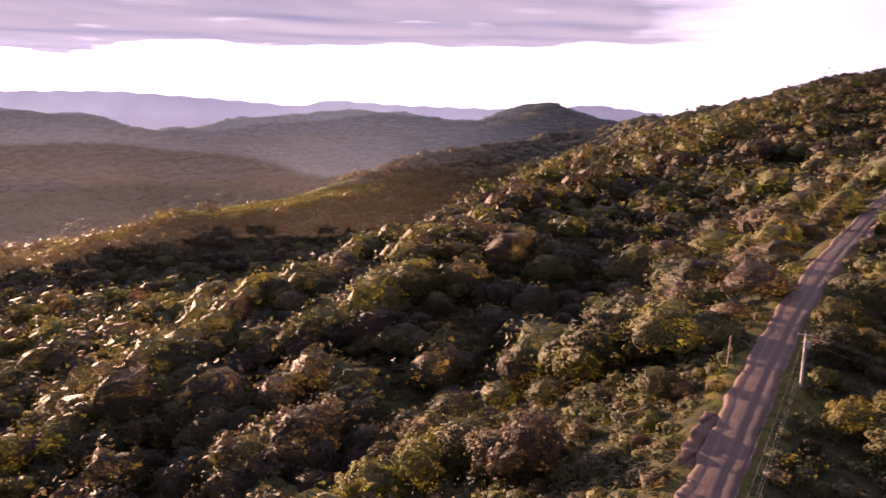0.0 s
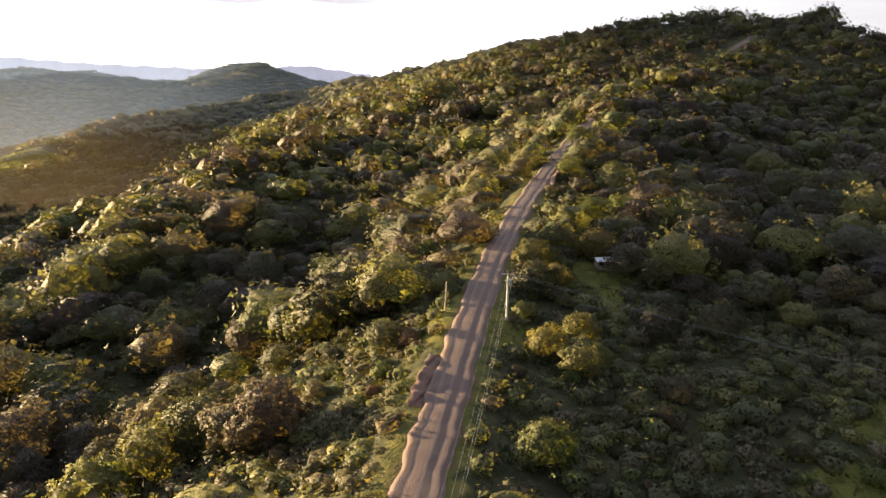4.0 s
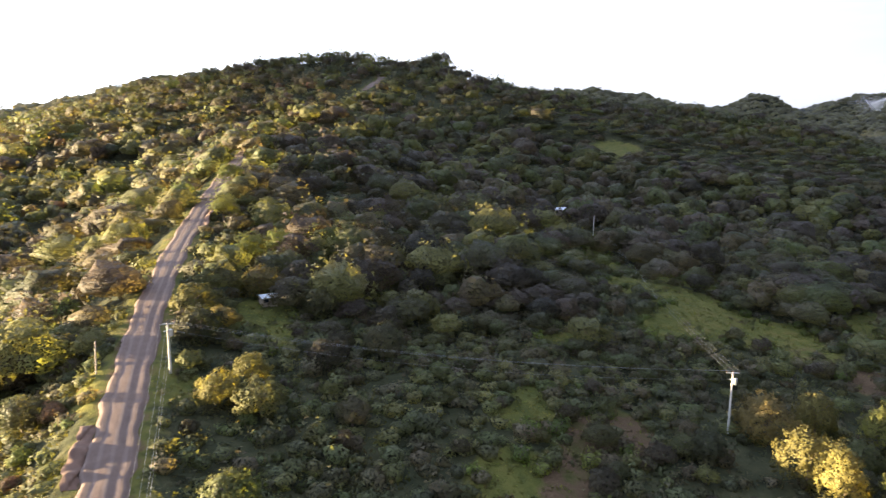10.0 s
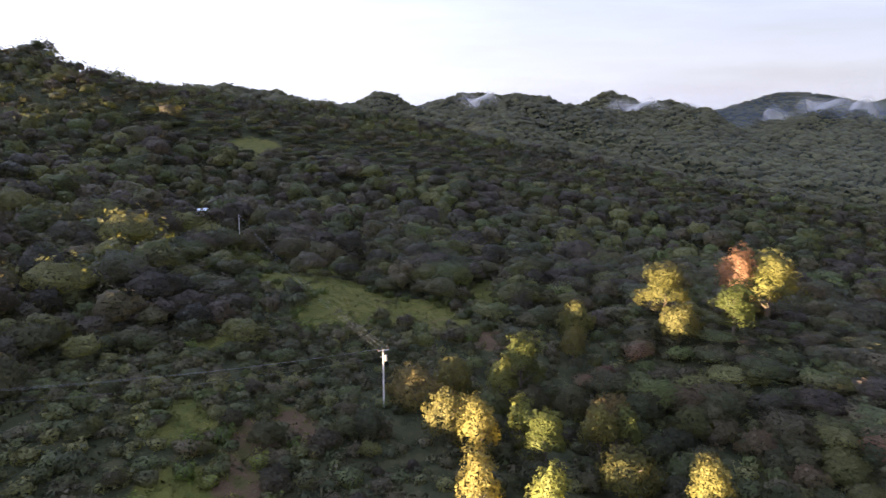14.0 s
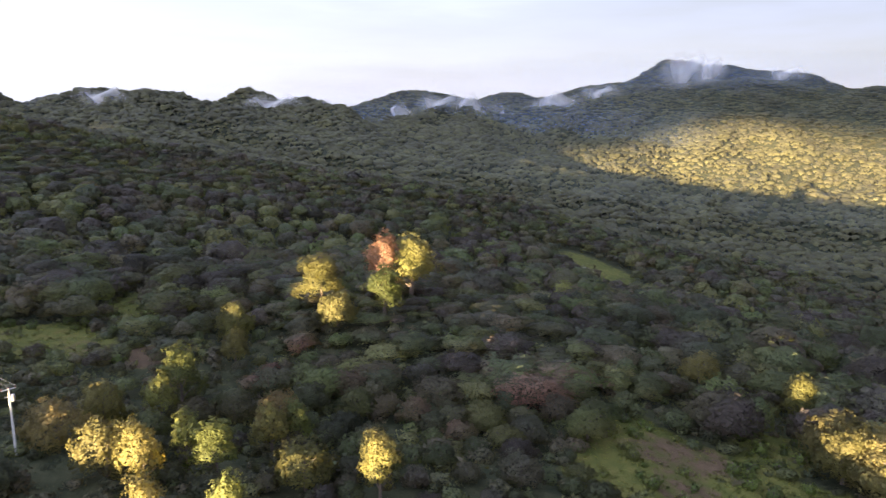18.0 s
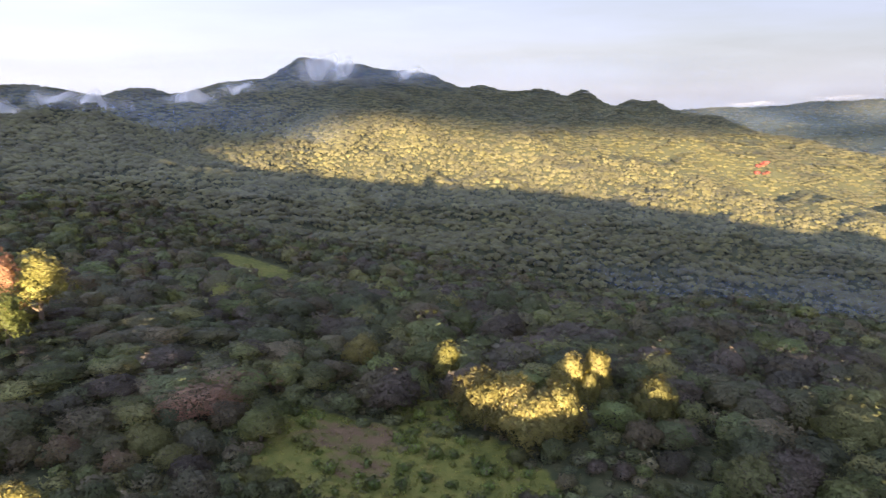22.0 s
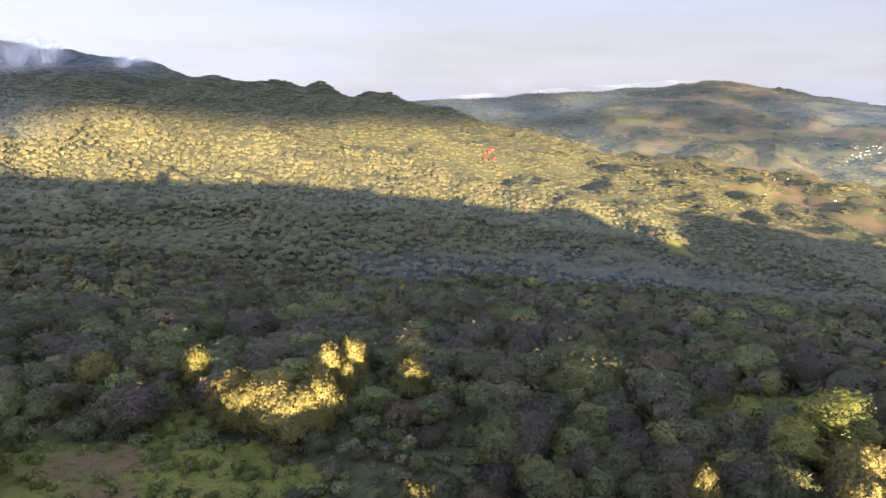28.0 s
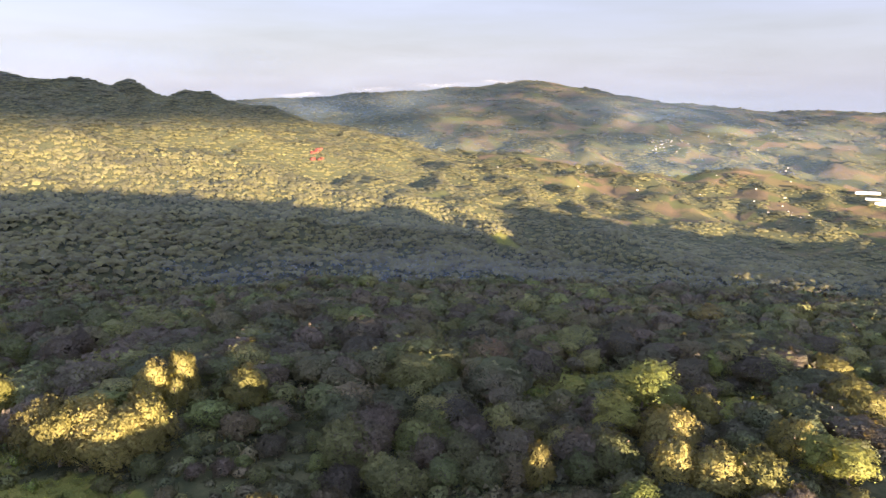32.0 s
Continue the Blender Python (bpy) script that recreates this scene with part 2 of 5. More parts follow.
def road_material():
    m, t, bsdf, out = material("packed_earth_road")
    a = t.nodes.new("ShaderNodeAttribute")
    a.attribute_name = "across"
    across = a.outputs["Fac"]
    mid, fine, wide = where(t, 0.5, 6.0), where(t, 6.0, 4.0), where(t, 0.07, 4.0)
    base = ramp(t, [(0.25, (0.070, 0.043, 0.032)), (0.5, (0.104, 0.066, 0.050)), (0.75, (0.150, 0.102, 0.080))])
    t.links.new(maths(t, "ADD", maths(t, "MULTIPLY", mid, 0.55), maths(t, "MULTIPLY_ADD", fine, 0.25, maths(t, "MULTIPLY", wide, 0.2))), base.inputs[0])
    # paler wheel tracks
    track = maths(t, "SINE", maths(t, "MULTIPLY", maths(t, "ADD", across, maths(t, "MULTIPLY", mid, 0.12)), 12.0))
    pale = maths(t, "MULTIPLY", maths(t, "MAXIMUM", track, 0.0), maths(t, "MULTIPLY", wide, 0.2))
    t.links.new(mixed(t, pale, base.outputs[0], (0.40, 0.32, 0.29)), bsdf.inputs["Base Color"])
    bsdf.inputs["Roughness"].default_value = 0.9
    bumped(t, bsdf, maths(t, "ADD", mid, fine), 0.5, 0.15)
    return m


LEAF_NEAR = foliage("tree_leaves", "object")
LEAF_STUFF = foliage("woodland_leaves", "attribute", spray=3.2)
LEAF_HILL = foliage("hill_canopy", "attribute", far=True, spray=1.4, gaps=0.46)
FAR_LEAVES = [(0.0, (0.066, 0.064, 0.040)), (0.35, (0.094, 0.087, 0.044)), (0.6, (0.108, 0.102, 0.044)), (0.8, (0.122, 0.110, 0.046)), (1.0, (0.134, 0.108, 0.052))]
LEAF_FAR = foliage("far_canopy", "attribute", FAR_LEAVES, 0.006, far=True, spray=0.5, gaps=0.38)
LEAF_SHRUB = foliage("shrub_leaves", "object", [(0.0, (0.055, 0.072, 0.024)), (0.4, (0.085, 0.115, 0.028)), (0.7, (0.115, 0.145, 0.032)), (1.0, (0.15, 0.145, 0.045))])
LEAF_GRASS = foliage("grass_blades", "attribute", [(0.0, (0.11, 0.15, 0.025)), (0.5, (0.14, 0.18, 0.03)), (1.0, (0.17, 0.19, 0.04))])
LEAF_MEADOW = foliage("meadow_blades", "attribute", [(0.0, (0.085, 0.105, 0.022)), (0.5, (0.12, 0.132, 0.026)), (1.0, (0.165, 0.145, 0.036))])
BARK = plain("bark", (0.12, 0.09, 0.065), 0.9, 0, 3.0)
GROUND = ground_material()
ROAD_EARTH = road_material()
BANK = plain("red_earth_bank", (0.13, 0.075, 0.052), 0.95, 0, 0.8, 0.4, 0.5)
CONCRETE = plain("weathered_concrete", (0.50, 0.47, 0.42), 0.8, 0, 1.5)
STEEL = plain("galvanised_steel", (0.45, 0.45, 0.45), 0.45, 0.7, 2.0)
CERAMIC = plain("brown_ceramic", (0.12, 0.05, 0.03), 0.3, 0, 5.0)
OLD_WOOD = plain("grey_weathered_wood", (0.33, 0.27, 0.21), 0.85, 0, 2.0)
CABLE = plain("aluminium_cable", (0.22, 0.22, 0.22), 0.5, 0.5, 1.0)
SHEET = plain("white_metal_sheet", (0.75, 0.78, 0.84), 0.35, 0.3, 0.9, 0.12)
PLASTER = plain("pale_plaster", (0.42, 0.40, 0.37), 0.85, 0, 0.6, 0.15)
TILE = plain("red_roof_tile", (0.34, 0.13, 0.085), 0.8, 0, 0.8)
# darker plaster and sheet with cloud shade put in, for the far houses
SHADE_PLASTER = plain("shaded_plaster", (0.24, 0.23, 0.22), 0.85, 0, 0.6, 0.2)
SHADE_SHEET = plain("shaded_metal_sheet", (0.34, 0.36, 0.38), 0.55, 0.2, 0.9, 0.15)
GLASS = plain("dark_window", (0.03, 0.035, 0.04), 0.15, 0, 1.0)


# ---- the lie of the land: crest lines as (bearing, distance, height), bearings clockwise from +y ----
EYE = 60.0                      # height of the camera over the plan's zero


def polar(bearing, dist):
    return dist * math.sin(radians(bearing)), dist * math.cos(radians(bearing))


def crest(*rows):
    return np.array([(*polar(b, d), z) for b, d, z in rows], float)


ROAD = np.array([(-330, -420, -60), (-180, -260, -24), (-95, -140, -2), (-45, -55, 12.5), (-14, 0, 19), (8, 34, 20.6), (23, 59.7, 21.2), (31.1, 72.6, 22.3), (42.4, 90.6, 24),
                 (58.6, 114.9, 26.5), (81.2, 145.9, 29.2), (111.4, 183.9, 32.5), (140, 214, 39), (185, 262, 46), (240, 300, 52),
                 (300, 334, 59), (331, 356, 69), (349, 358, 77), (383, 378, 85), (420, 420, 94)], float)

FORMS = {
    # name: (crest line, slope to the near side, curve, crest roundness)
    "hill_west": (crest((42, 600, 98), (36, 630, 98), (31, 660, 92), (27, 690, 84), (23, 720, 71), (18, 770, 57), (14, 850, 47), (10, 900, 30)), 0.34, 0.0, 16),
    "hill_top": (crest((38.8, 600, 97), (42, 600, 98), (44.5, 600, 92), (46.8, 610, 94), (49.7, 620, 109), (51.8, 625, 88), (55, 650, 70)), 0.30, 0.0, 12),
    "east_saddle": (crest((55, 650, 70), (60.5, 720, 86), (64.6, 800, 64),
                       (70, 1000, 42), (74, 1180, 80), (77.8, 1260, 64), (81.3, 1300, 106), (85, 1320, 78), (88, 1350, 70), (92, 1380, 97), (95.4, 1400, 80), (98, 1430, 45)), 0.19, 0.0, 20),
    "mountain": (crest((98, 1430, 45), (99.7, 1480, 70), (103, 1550, 102), (107, 1620, 104), (113, 1750, 104), (117, 1820, 108), (121.5, 1900, 136), (123.8, 1920, 182),
                       (127, 1950, 178), (132, 2000, 148), (136, 2050, 126), (142, 2120, 112), (144.3, 2150, 84), (145.6, 2150, 112), (147.9, 2180, 80),
                       (149.6, 2180, 90), (153, 2300, 15)), 0.27, 0.0, 18),
    "sunny_spur": (crest((122, 1780, 10), (126, 1640, 26), (133, 1600, 28), (140, 1600, 25), (149, 1620, 8), (154, 1640, -12), (157.8, 1660, -28), (163, 1720, -80), (166.5, 1770, -112), (169.5, 1850, -130)), 0.36, 0.0, 30),
    "far_hill": (crest((148, 3700, 40), (156, 3900, 66), (162, 4000, 98), (169, 4150, 125), (173.3, 4200, 150), (176.4, 4250, 168), (181, 4300, 115), (186, 4350, 40),
                       (193, 4400, 12), (200, 4500, 5), (215, 4500, 20)), 0.155, 0.0, 60),
    "village_ridge": (crest((166.5, 1770, -112), (170, 1900, -132), (173, 2000, -134), (177, 2080, -152), (181, 2150, -178), (190, 2200, -198), (199, 2200, -224), (208, 2200, -236)), 0.24, 0.0, 30),
    "foot_spur": (crest((181, 3900, 46), (175, 3550, 10), (170, 3200, -36), (166.5, 2900, -92), (164, 2600, -150)), 0.33, 0.0, 30),
    "valley_edge": (crest((128, 400, -34), (136, 420, -46), (143, 430, -60), (151, 440, -65), (158.6, 480, -68), (165, 480, -69), (172, 460, -70), (179, 430, -71), (184, 400, -66), (190, 380, -58), (196, 360, -43), (205, 340, -32)), 0.42, 0.0, 14),
    "gully_spur_a": (crest((126, 1200, -45), (131, 980, -66), (137, 780, -100)), 0.7, 0.0, 10),
    "gully_spur_b": (crest((138, 1300, -77), (143, 1040, -98), (148, 820, -132)), 0.7, 0.0, 10),
    "gully_spur_c": (crest((149, 1350, -112), (153, 1120, -126), (159, 900, -150)), 0.7, 0.0, 10),
    "gully_spur_d": (crest((158, 1400, -140), (164, 1170, -160), (172, 950, -188)), 0.7, 0.0, 10),
    "gully_spur_e": (crest((167, 1500, -158), (174, 1240, -176), (182, 1000, -202)), 0.7, 0.0, 10),
    "gully_spur_f": (crest((176, 1600, -172), (183, 1320, -190), (191, 1060, -206)), 0.7, 0.0, 10),
    "near_shelf": (crest((-12, 120, -8), (-6, 160, -2), (-1, 200, 4), (4, 232, 9), (9, 255, 11), (12, 262, 12)), 0.36, 0.0, 18),
    # ridge added out of view to cast the shade edge on the far slope
    "unseen_shade_ridge": (crest((218.2, 534, -50), (216.6, 620, -42), (215.8, 724, -42), (216.8, 812, -58), (214, 1078, -124), (215.2, 1499, -192)), 0.4, 0.0, 14),
    "road_flank": (crest((6, 200, -8), (9, 222, 0), (11.5, 242, 7), (14, 265, 13), (18, 300, 19), (22, 350, 25), (27, 410, 39)), 0.40, 0.0, 12),
    "west_ridge": (crest((-50, 2500, 90), (-38, 2450, 82), (-30.2, 2400, 72), (-26.5, 2400, 42), (-21.7, 2350, 14), (-16.8, 2400, 30), (-11.7, 2450, 55), (-6, 2500, 68), (-2, 2500, 46),
                         (3, 2550, 42), (5.2, 2550, 76), (8.3, 2550, 90), (11.8, 2600, 50), (15, 2600, 28), (20, 2600, 0)), 0.2, 0.0, 40),
    "field_ridge": (crest((-45, 500, -55), (-29.5, 470, -26), (-22.5, 480, -9), (-18.4, 490, -3), (-12.8, 520, -4), (-8.3, 580, 4), (-1.5, 660, 21), (5.2, 740, 26), (9.7, 820, 27), (14, 900, 42)), 0.40, 0.0, 10),
    "spur_low": (crest((-40, 150, -16), (-24.3, 175, -10), (-19.9, 200, -8), (-14.1, 230, -4), (-7.6, 285, -1), (-3, 330, 1), (4, 420, 10), (12, 540, 22), (20, 640, 44)), 0.75, 0.0, 6),
    "spur_high": (crest((-5, 185, -6), (-3, 215, 1), (0.7, 265, 11), (5.3, 310, 19), (10.2, 345, 21), (16.2, 400, 26), (20.2, 450, 37), (25.9, 520, 47), (33, 590, 70)), 0.70, 0.0, 6),
    "shoulder": (crest((131, 152, 0), (137, 142, 3.5), (143, 132, 4.5), (148, 140, 3), (154, 140, 0)), 0.25, 0.0, 8),
    "knoll": (crest((91, 150, 9.5), (97, 165, 14.5), (104, 172, 15), (110, 180, 10), (118, 195, 0)), 0.2, 0.0004, 10),
}
TERRACE = crest((-19.5, 488, -6), (-12.4, 530, -4.8), (-6.6, 566, 1))
VALLEY = crest((75, 260, 4), (95, 430, -44), (125, 700, -125), (150, 950, -172), (168, 1250, -195), (185, 1500, -225), (205, 2100, -260))


def from_line(x, y, line):
    """Distance to a line of points, its height at the nearest place, and the side: +1 on the right of its run."""
    best, high, side = np.full(x.shape, 1e12), np.zeros(x.shape), np.ones(x.shape)
    for (ax, ay, az), (bx, by, bz) in zip(line[:-1], line[1:]):
        ux, uy = bx - ax, by - ay
        s = np.clip(((x - ax) * ux + (y - ay) * uy) / (ux * ux + uy * uy), 0, 1)
        dx, dy = x - ax - s * ux, y - ay - s * uy
        d = dx * dx + dy * dy
        near = d < best
        best, high = np.where(near, d, best), np.where(near, az + s * (bz - az), high)
        side = np.where(near, np.sign(dx * uy - dy * ux), side)
    return np.sqrt(best), high, side


def ridge(x, y, line, slope, curve, soft):
    """Height of a ridge's flanks: the highest that any stretch of its crest gives."""
    top = np.full(x.shape, -1e4)
    for (ax, ay, az), (bx, by, bz) in zip(line[:-1], line[1:]):
        ux, uy = bx - ax, by - ay
        s = np.clip(((x - ax) * ux + (y - ay) * uy) / (ux * ux + uy * uy), 0, 1)
        r = np.sqrt((x - ax - s * ux) ** 2 + (y - ay - s * uy) ** 2 + soft * soft) - soft
        top = np.maximum(top, az + s * (bz - az) - slope * r - curve * r * r)
    near, high, _ = from_line(x, y, line)
    r = np.sqrt(near * near + soft * soft) - soft
    hold = np.exp(-(near / (5 * soft + 40)) ** 2)
    return hold * (high - slope * r - curve * r * r) + (1 - hold) * top


def bottom(x, y, line):
    """Height of a valley floor that falls along its line."""
    total, weight = 0, 0
    for (ax, ay, az), (bx, by, bz) in zip(line[:-1], line[1:]):
        for s in (0, 0.25, 0.5, 0.75):
            w = ((x - ax - s * (bx - ax)) ** 2 + (y - ay - s * (by - ay)) ** 2 + 400) ** -2
            total, weight = total + w * (az + s * (bz - az)), weight + w
    return total / weight


WAVES = [(random.uniform(0, 6.283), random.uniform(0, 6.283), random.uniform(0, 6.283)) for _ in range(24)]


def swell(x, y, size):
    """Smooth uneven ground, about -1 to 1, with bumps of that size."""
    z = 0
    for i, (turn, px, py) in enumerate(WAVES):
        k = 6.283 / (size * (0.6 + 0.05 * i))
        z = z + np.sin(k * (x * math.cos(turn) + y * math.sin(turn)) + px) * math.cos(py)
    return z / 4.0


def land(x, y):
    """Height of the ground."""
    x, y = np.asarray(x, float), np.asarray(y, float)
    dist = np.hypot(x, y)
    r, z, side = from_line(x, y, ROAD)
    rr = np.sqrt(r * r + 36) - 6
    back = np.clip(-y / 200, 0, 1)
    climb = np.clip((z - 27) / 30, 0, 1)
    spine = np.where(side > 0, z - (0.085 + 0.14 * climb + 0.02 * back) * rr - 0.00010 * rr * rr - 0.00015 * np.maximum(rr - 200, 0) ** 2 * np.clip((60 - y) / 120, 0, 1) - 0.0006 * np.maximum(rr - 470, 0) ** 2 * np.clip((-40 - y) / 200, 0, 1), z - (0.48 - 0.22 * back) * rr)
    hs = [spine]
    for line, slope, curve, soft in FORMS.values():
        hs.append(ridge(x, y, line, slope, curve, soft))
    hs.append(bottom(x, y, VALLEY))
    hs.append(np.full(x.shape, -300.0))
    k = 3.0 + 0.007 * dist
    top = np.max(hs, axis=0)
    h = top + k * np.log(sum(np.exp(np.clip((q - top) / k, -60, 0)) for q in hs)) - 0.4 * k
    h = h - 0.0011 * np.clip(dist - 500, 0, 260) ** 2 * np.clip((900 - dist) / 120, 0, 1) * np.clip((-60 - y) / 120, 0, 1) * np.clip((500 - x) / 150, 0, 1)
    rough = np.clip((r - 6) / 40, 0, 1)
    # folds that run down the far slopes
    run = np.arctan2(x, y) * 1700
    folds = swell(run + 0.25 * dist, dist * 0.25, 170) * 8 + swell(run - 0.3 * dist, dist * 0.3 + 700, 75) * 3.5
    low = np.clip((25 - h) / 70, 0, 1) * np.clip((dist - 420) / 400, 0, 1) * np.clip((y * -1 + 500) / 400, 0, 1)
    h = h - low * (14 * np.abs(swell(x * 0.8 + y * 0.5, y * 0.35 - x * 0.2, 210)) + 8 * np.abs(swell(y - 200, x + 100, 150)) - 8)
    h = h + rough * (swell(x, y, 60) * 1.0 + swell(x + 500, y, 260) * np.clip(dist / 900, 0, 1) * 3 + folds * np.clip((dist - 600) / 700, 0, 1))
    rt, zt, _ = from_line(x, y, TERRACE)
    flat = np.clip((24 - rt) / 12, 0, 1)
    h = h * (1 - flat) + (zt + 0.4 * swell(x, y, 30)) * flat
    cut = np.clip((r - 3.6) / 5.0, 0, 1)
    cut = cut * cut * (3 - 2 * cut)
    return np.where(r < 12, (z - 0.35) * (1 - cut) + h * cut, h)


# ---- mesh helpers ----
def mesh_of(name, verts, faces, mat, smooth=False):
    """A mesh from arrays; faces all have the same number of corners."""
    me = bpy.data.meshes.new(name)
    verts, faces = np.asarray(verts, np.float32), np.asarray(faces, np.int32)
    n, k = faces.shape
    me.vertices.add(len(verts))
    me.vertices.foreach_set("co", verts.ravel())
    me.loops.add(n * k)
    me.loops.foreach_set("vertex_index", faces.ravel())
    me.polygons.add(n)
    me.polygons.foreach_set("loop_start", np.arange(0, n * k, k, dtype=np.int32))
    me.polygons.foreach_set("use_smooth", np.full(n, smooth))
    me.materials.append(mat)
    me.update(calc_edges=True)
    return me


def attribute(me, name, values, domain="POINT"):
    a = me.attributes.new(name, "FLOAT", domain)
    a.data.foreach_set("value", np.asarray(values, np.float32))


def ways(me, values):
    a = me.attributes.new("outward", "FLOAT_VECTOR", "POINT")
    a.data.foreach_set("vector", np.asarray(values, np.float32).ravel())


def part(name, bm, mat, parent=None, label=""):
    me = bpy.data.meshes.new(name)
    bm.to_mesh(me)
    bm.free()
    me.materials.append(mat)
    ob = new(name, me)
    if parent:
        ob.parent = parent
    if label:
        ob["label"] = label
    return ob


def box(bm, x0, y0, z0, x1, y1, z1, bevel=0.0):
    m = Matrix.LocRotScale(((x0 + x1) / 2, (y0 + y1) / 2, (z0 + z1) / 2), None, (x1 - x0, y1 - y0, z1 - z0))
    made = bmesh.ops.create_cube(bm, size=1, matrix=m)["verts"]
    if bevel:
        bmesh.ops.bevel(bm, geom=[e for e in bm.edges if all(v in made for v in e.verts)], offset=bevel, segments=1, affect="EDGES")


def rod(bm, a, b, ra, rb, sides=8):
    a, b = Vector(a), Vector(b)
    turn = (b - a).to_track_quat("Z", "Y")
    m = Matrix.LocRotScale((a + b) / 2, turn, None)
    bmesh.ops.create_cone(bm, cap_ends=True, segments=sides, radius1=ra, radius2=rb, depth=(b - a).length, matrix=m)


def ground_at(x, y):
    return float(land(np.array([x]), np.array([y]))[0])


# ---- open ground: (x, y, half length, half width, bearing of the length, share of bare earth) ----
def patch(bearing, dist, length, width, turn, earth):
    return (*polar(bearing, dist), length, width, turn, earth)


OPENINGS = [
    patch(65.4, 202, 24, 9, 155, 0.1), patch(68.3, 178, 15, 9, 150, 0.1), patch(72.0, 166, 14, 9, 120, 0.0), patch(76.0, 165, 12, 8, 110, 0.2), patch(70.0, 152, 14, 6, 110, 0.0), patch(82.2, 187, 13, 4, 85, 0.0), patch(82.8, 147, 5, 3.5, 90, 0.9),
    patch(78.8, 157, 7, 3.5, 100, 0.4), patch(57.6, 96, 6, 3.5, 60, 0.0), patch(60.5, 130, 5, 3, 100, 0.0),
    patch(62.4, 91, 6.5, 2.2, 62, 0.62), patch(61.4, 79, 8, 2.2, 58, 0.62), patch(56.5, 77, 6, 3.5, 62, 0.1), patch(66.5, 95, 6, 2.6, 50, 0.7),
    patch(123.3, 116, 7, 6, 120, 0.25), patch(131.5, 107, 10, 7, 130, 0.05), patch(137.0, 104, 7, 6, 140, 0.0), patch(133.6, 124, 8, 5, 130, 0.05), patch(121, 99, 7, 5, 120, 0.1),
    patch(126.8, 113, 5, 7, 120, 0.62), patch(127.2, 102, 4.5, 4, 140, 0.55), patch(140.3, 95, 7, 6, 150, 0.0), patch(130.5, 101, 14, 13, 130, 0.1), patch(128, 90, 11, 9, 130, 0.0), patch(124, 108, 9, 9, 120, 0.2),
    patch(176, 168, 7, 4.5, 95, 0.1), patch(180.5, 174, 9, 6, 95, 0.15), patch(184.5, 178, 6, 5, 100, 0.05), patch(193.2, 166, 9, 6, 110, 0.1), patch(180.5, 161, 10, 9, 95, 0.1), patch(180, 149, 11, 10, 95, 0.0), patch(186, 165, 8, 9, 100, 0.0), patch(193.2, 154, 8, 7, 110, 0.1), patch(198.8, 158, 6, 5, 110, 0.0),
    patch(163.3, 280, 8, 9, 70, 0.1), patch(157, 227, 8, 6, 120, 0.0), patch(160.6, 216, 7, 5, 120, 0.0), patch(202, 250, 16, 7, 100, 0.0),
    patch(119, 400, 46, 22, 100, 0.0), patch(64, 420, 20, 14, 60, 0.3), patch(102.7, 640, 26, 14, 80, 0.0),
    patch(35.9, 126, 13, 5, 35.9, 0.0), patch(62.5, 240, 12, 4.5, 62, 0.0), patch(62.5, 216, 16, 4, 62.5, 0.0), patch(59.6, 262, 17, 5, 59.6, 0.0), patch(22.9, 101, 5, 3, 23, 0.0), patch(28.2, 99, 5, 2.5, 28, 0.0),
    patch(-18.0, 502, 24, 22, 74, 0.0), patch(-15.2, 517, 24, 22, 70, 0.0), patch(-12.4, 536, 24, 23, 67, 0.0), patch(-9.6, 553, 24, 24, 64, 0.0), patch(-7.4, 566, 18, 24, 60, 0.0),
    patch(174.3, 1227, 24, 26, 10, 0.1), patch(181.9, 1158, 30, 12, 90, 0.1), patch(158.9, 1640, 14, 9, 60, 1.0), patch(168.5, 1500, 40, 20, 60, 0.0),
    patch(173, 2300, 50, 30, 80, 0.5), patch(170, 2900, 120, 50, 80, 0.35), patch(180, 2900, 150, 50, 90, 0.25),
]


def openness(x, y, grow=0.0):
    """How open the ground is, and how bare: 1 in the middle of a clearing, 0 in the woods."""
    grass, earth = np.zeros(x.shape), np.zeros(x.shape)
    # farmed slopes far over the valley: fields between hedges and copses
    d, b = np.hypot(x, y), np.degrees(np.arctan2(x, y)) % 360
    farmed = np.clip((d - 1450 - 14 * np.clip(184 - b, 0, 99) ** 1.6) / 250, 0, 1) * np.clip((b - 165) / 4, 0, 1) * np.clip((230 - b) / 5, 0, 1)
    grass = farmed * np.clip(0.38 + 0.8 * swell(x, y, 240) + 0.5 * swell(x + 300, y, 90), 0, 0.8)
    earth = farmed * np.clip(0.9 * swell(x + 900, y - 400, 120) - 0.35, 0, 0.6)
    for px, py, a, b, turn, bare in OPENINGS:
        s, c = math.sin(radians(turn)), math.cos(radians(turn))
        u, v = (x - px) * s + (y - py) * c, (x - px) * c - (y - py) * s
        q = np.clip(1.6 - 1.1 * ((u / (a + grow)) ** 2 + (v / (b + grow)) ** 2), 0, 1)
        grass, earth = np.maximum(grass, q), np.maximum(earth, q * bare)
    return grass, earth


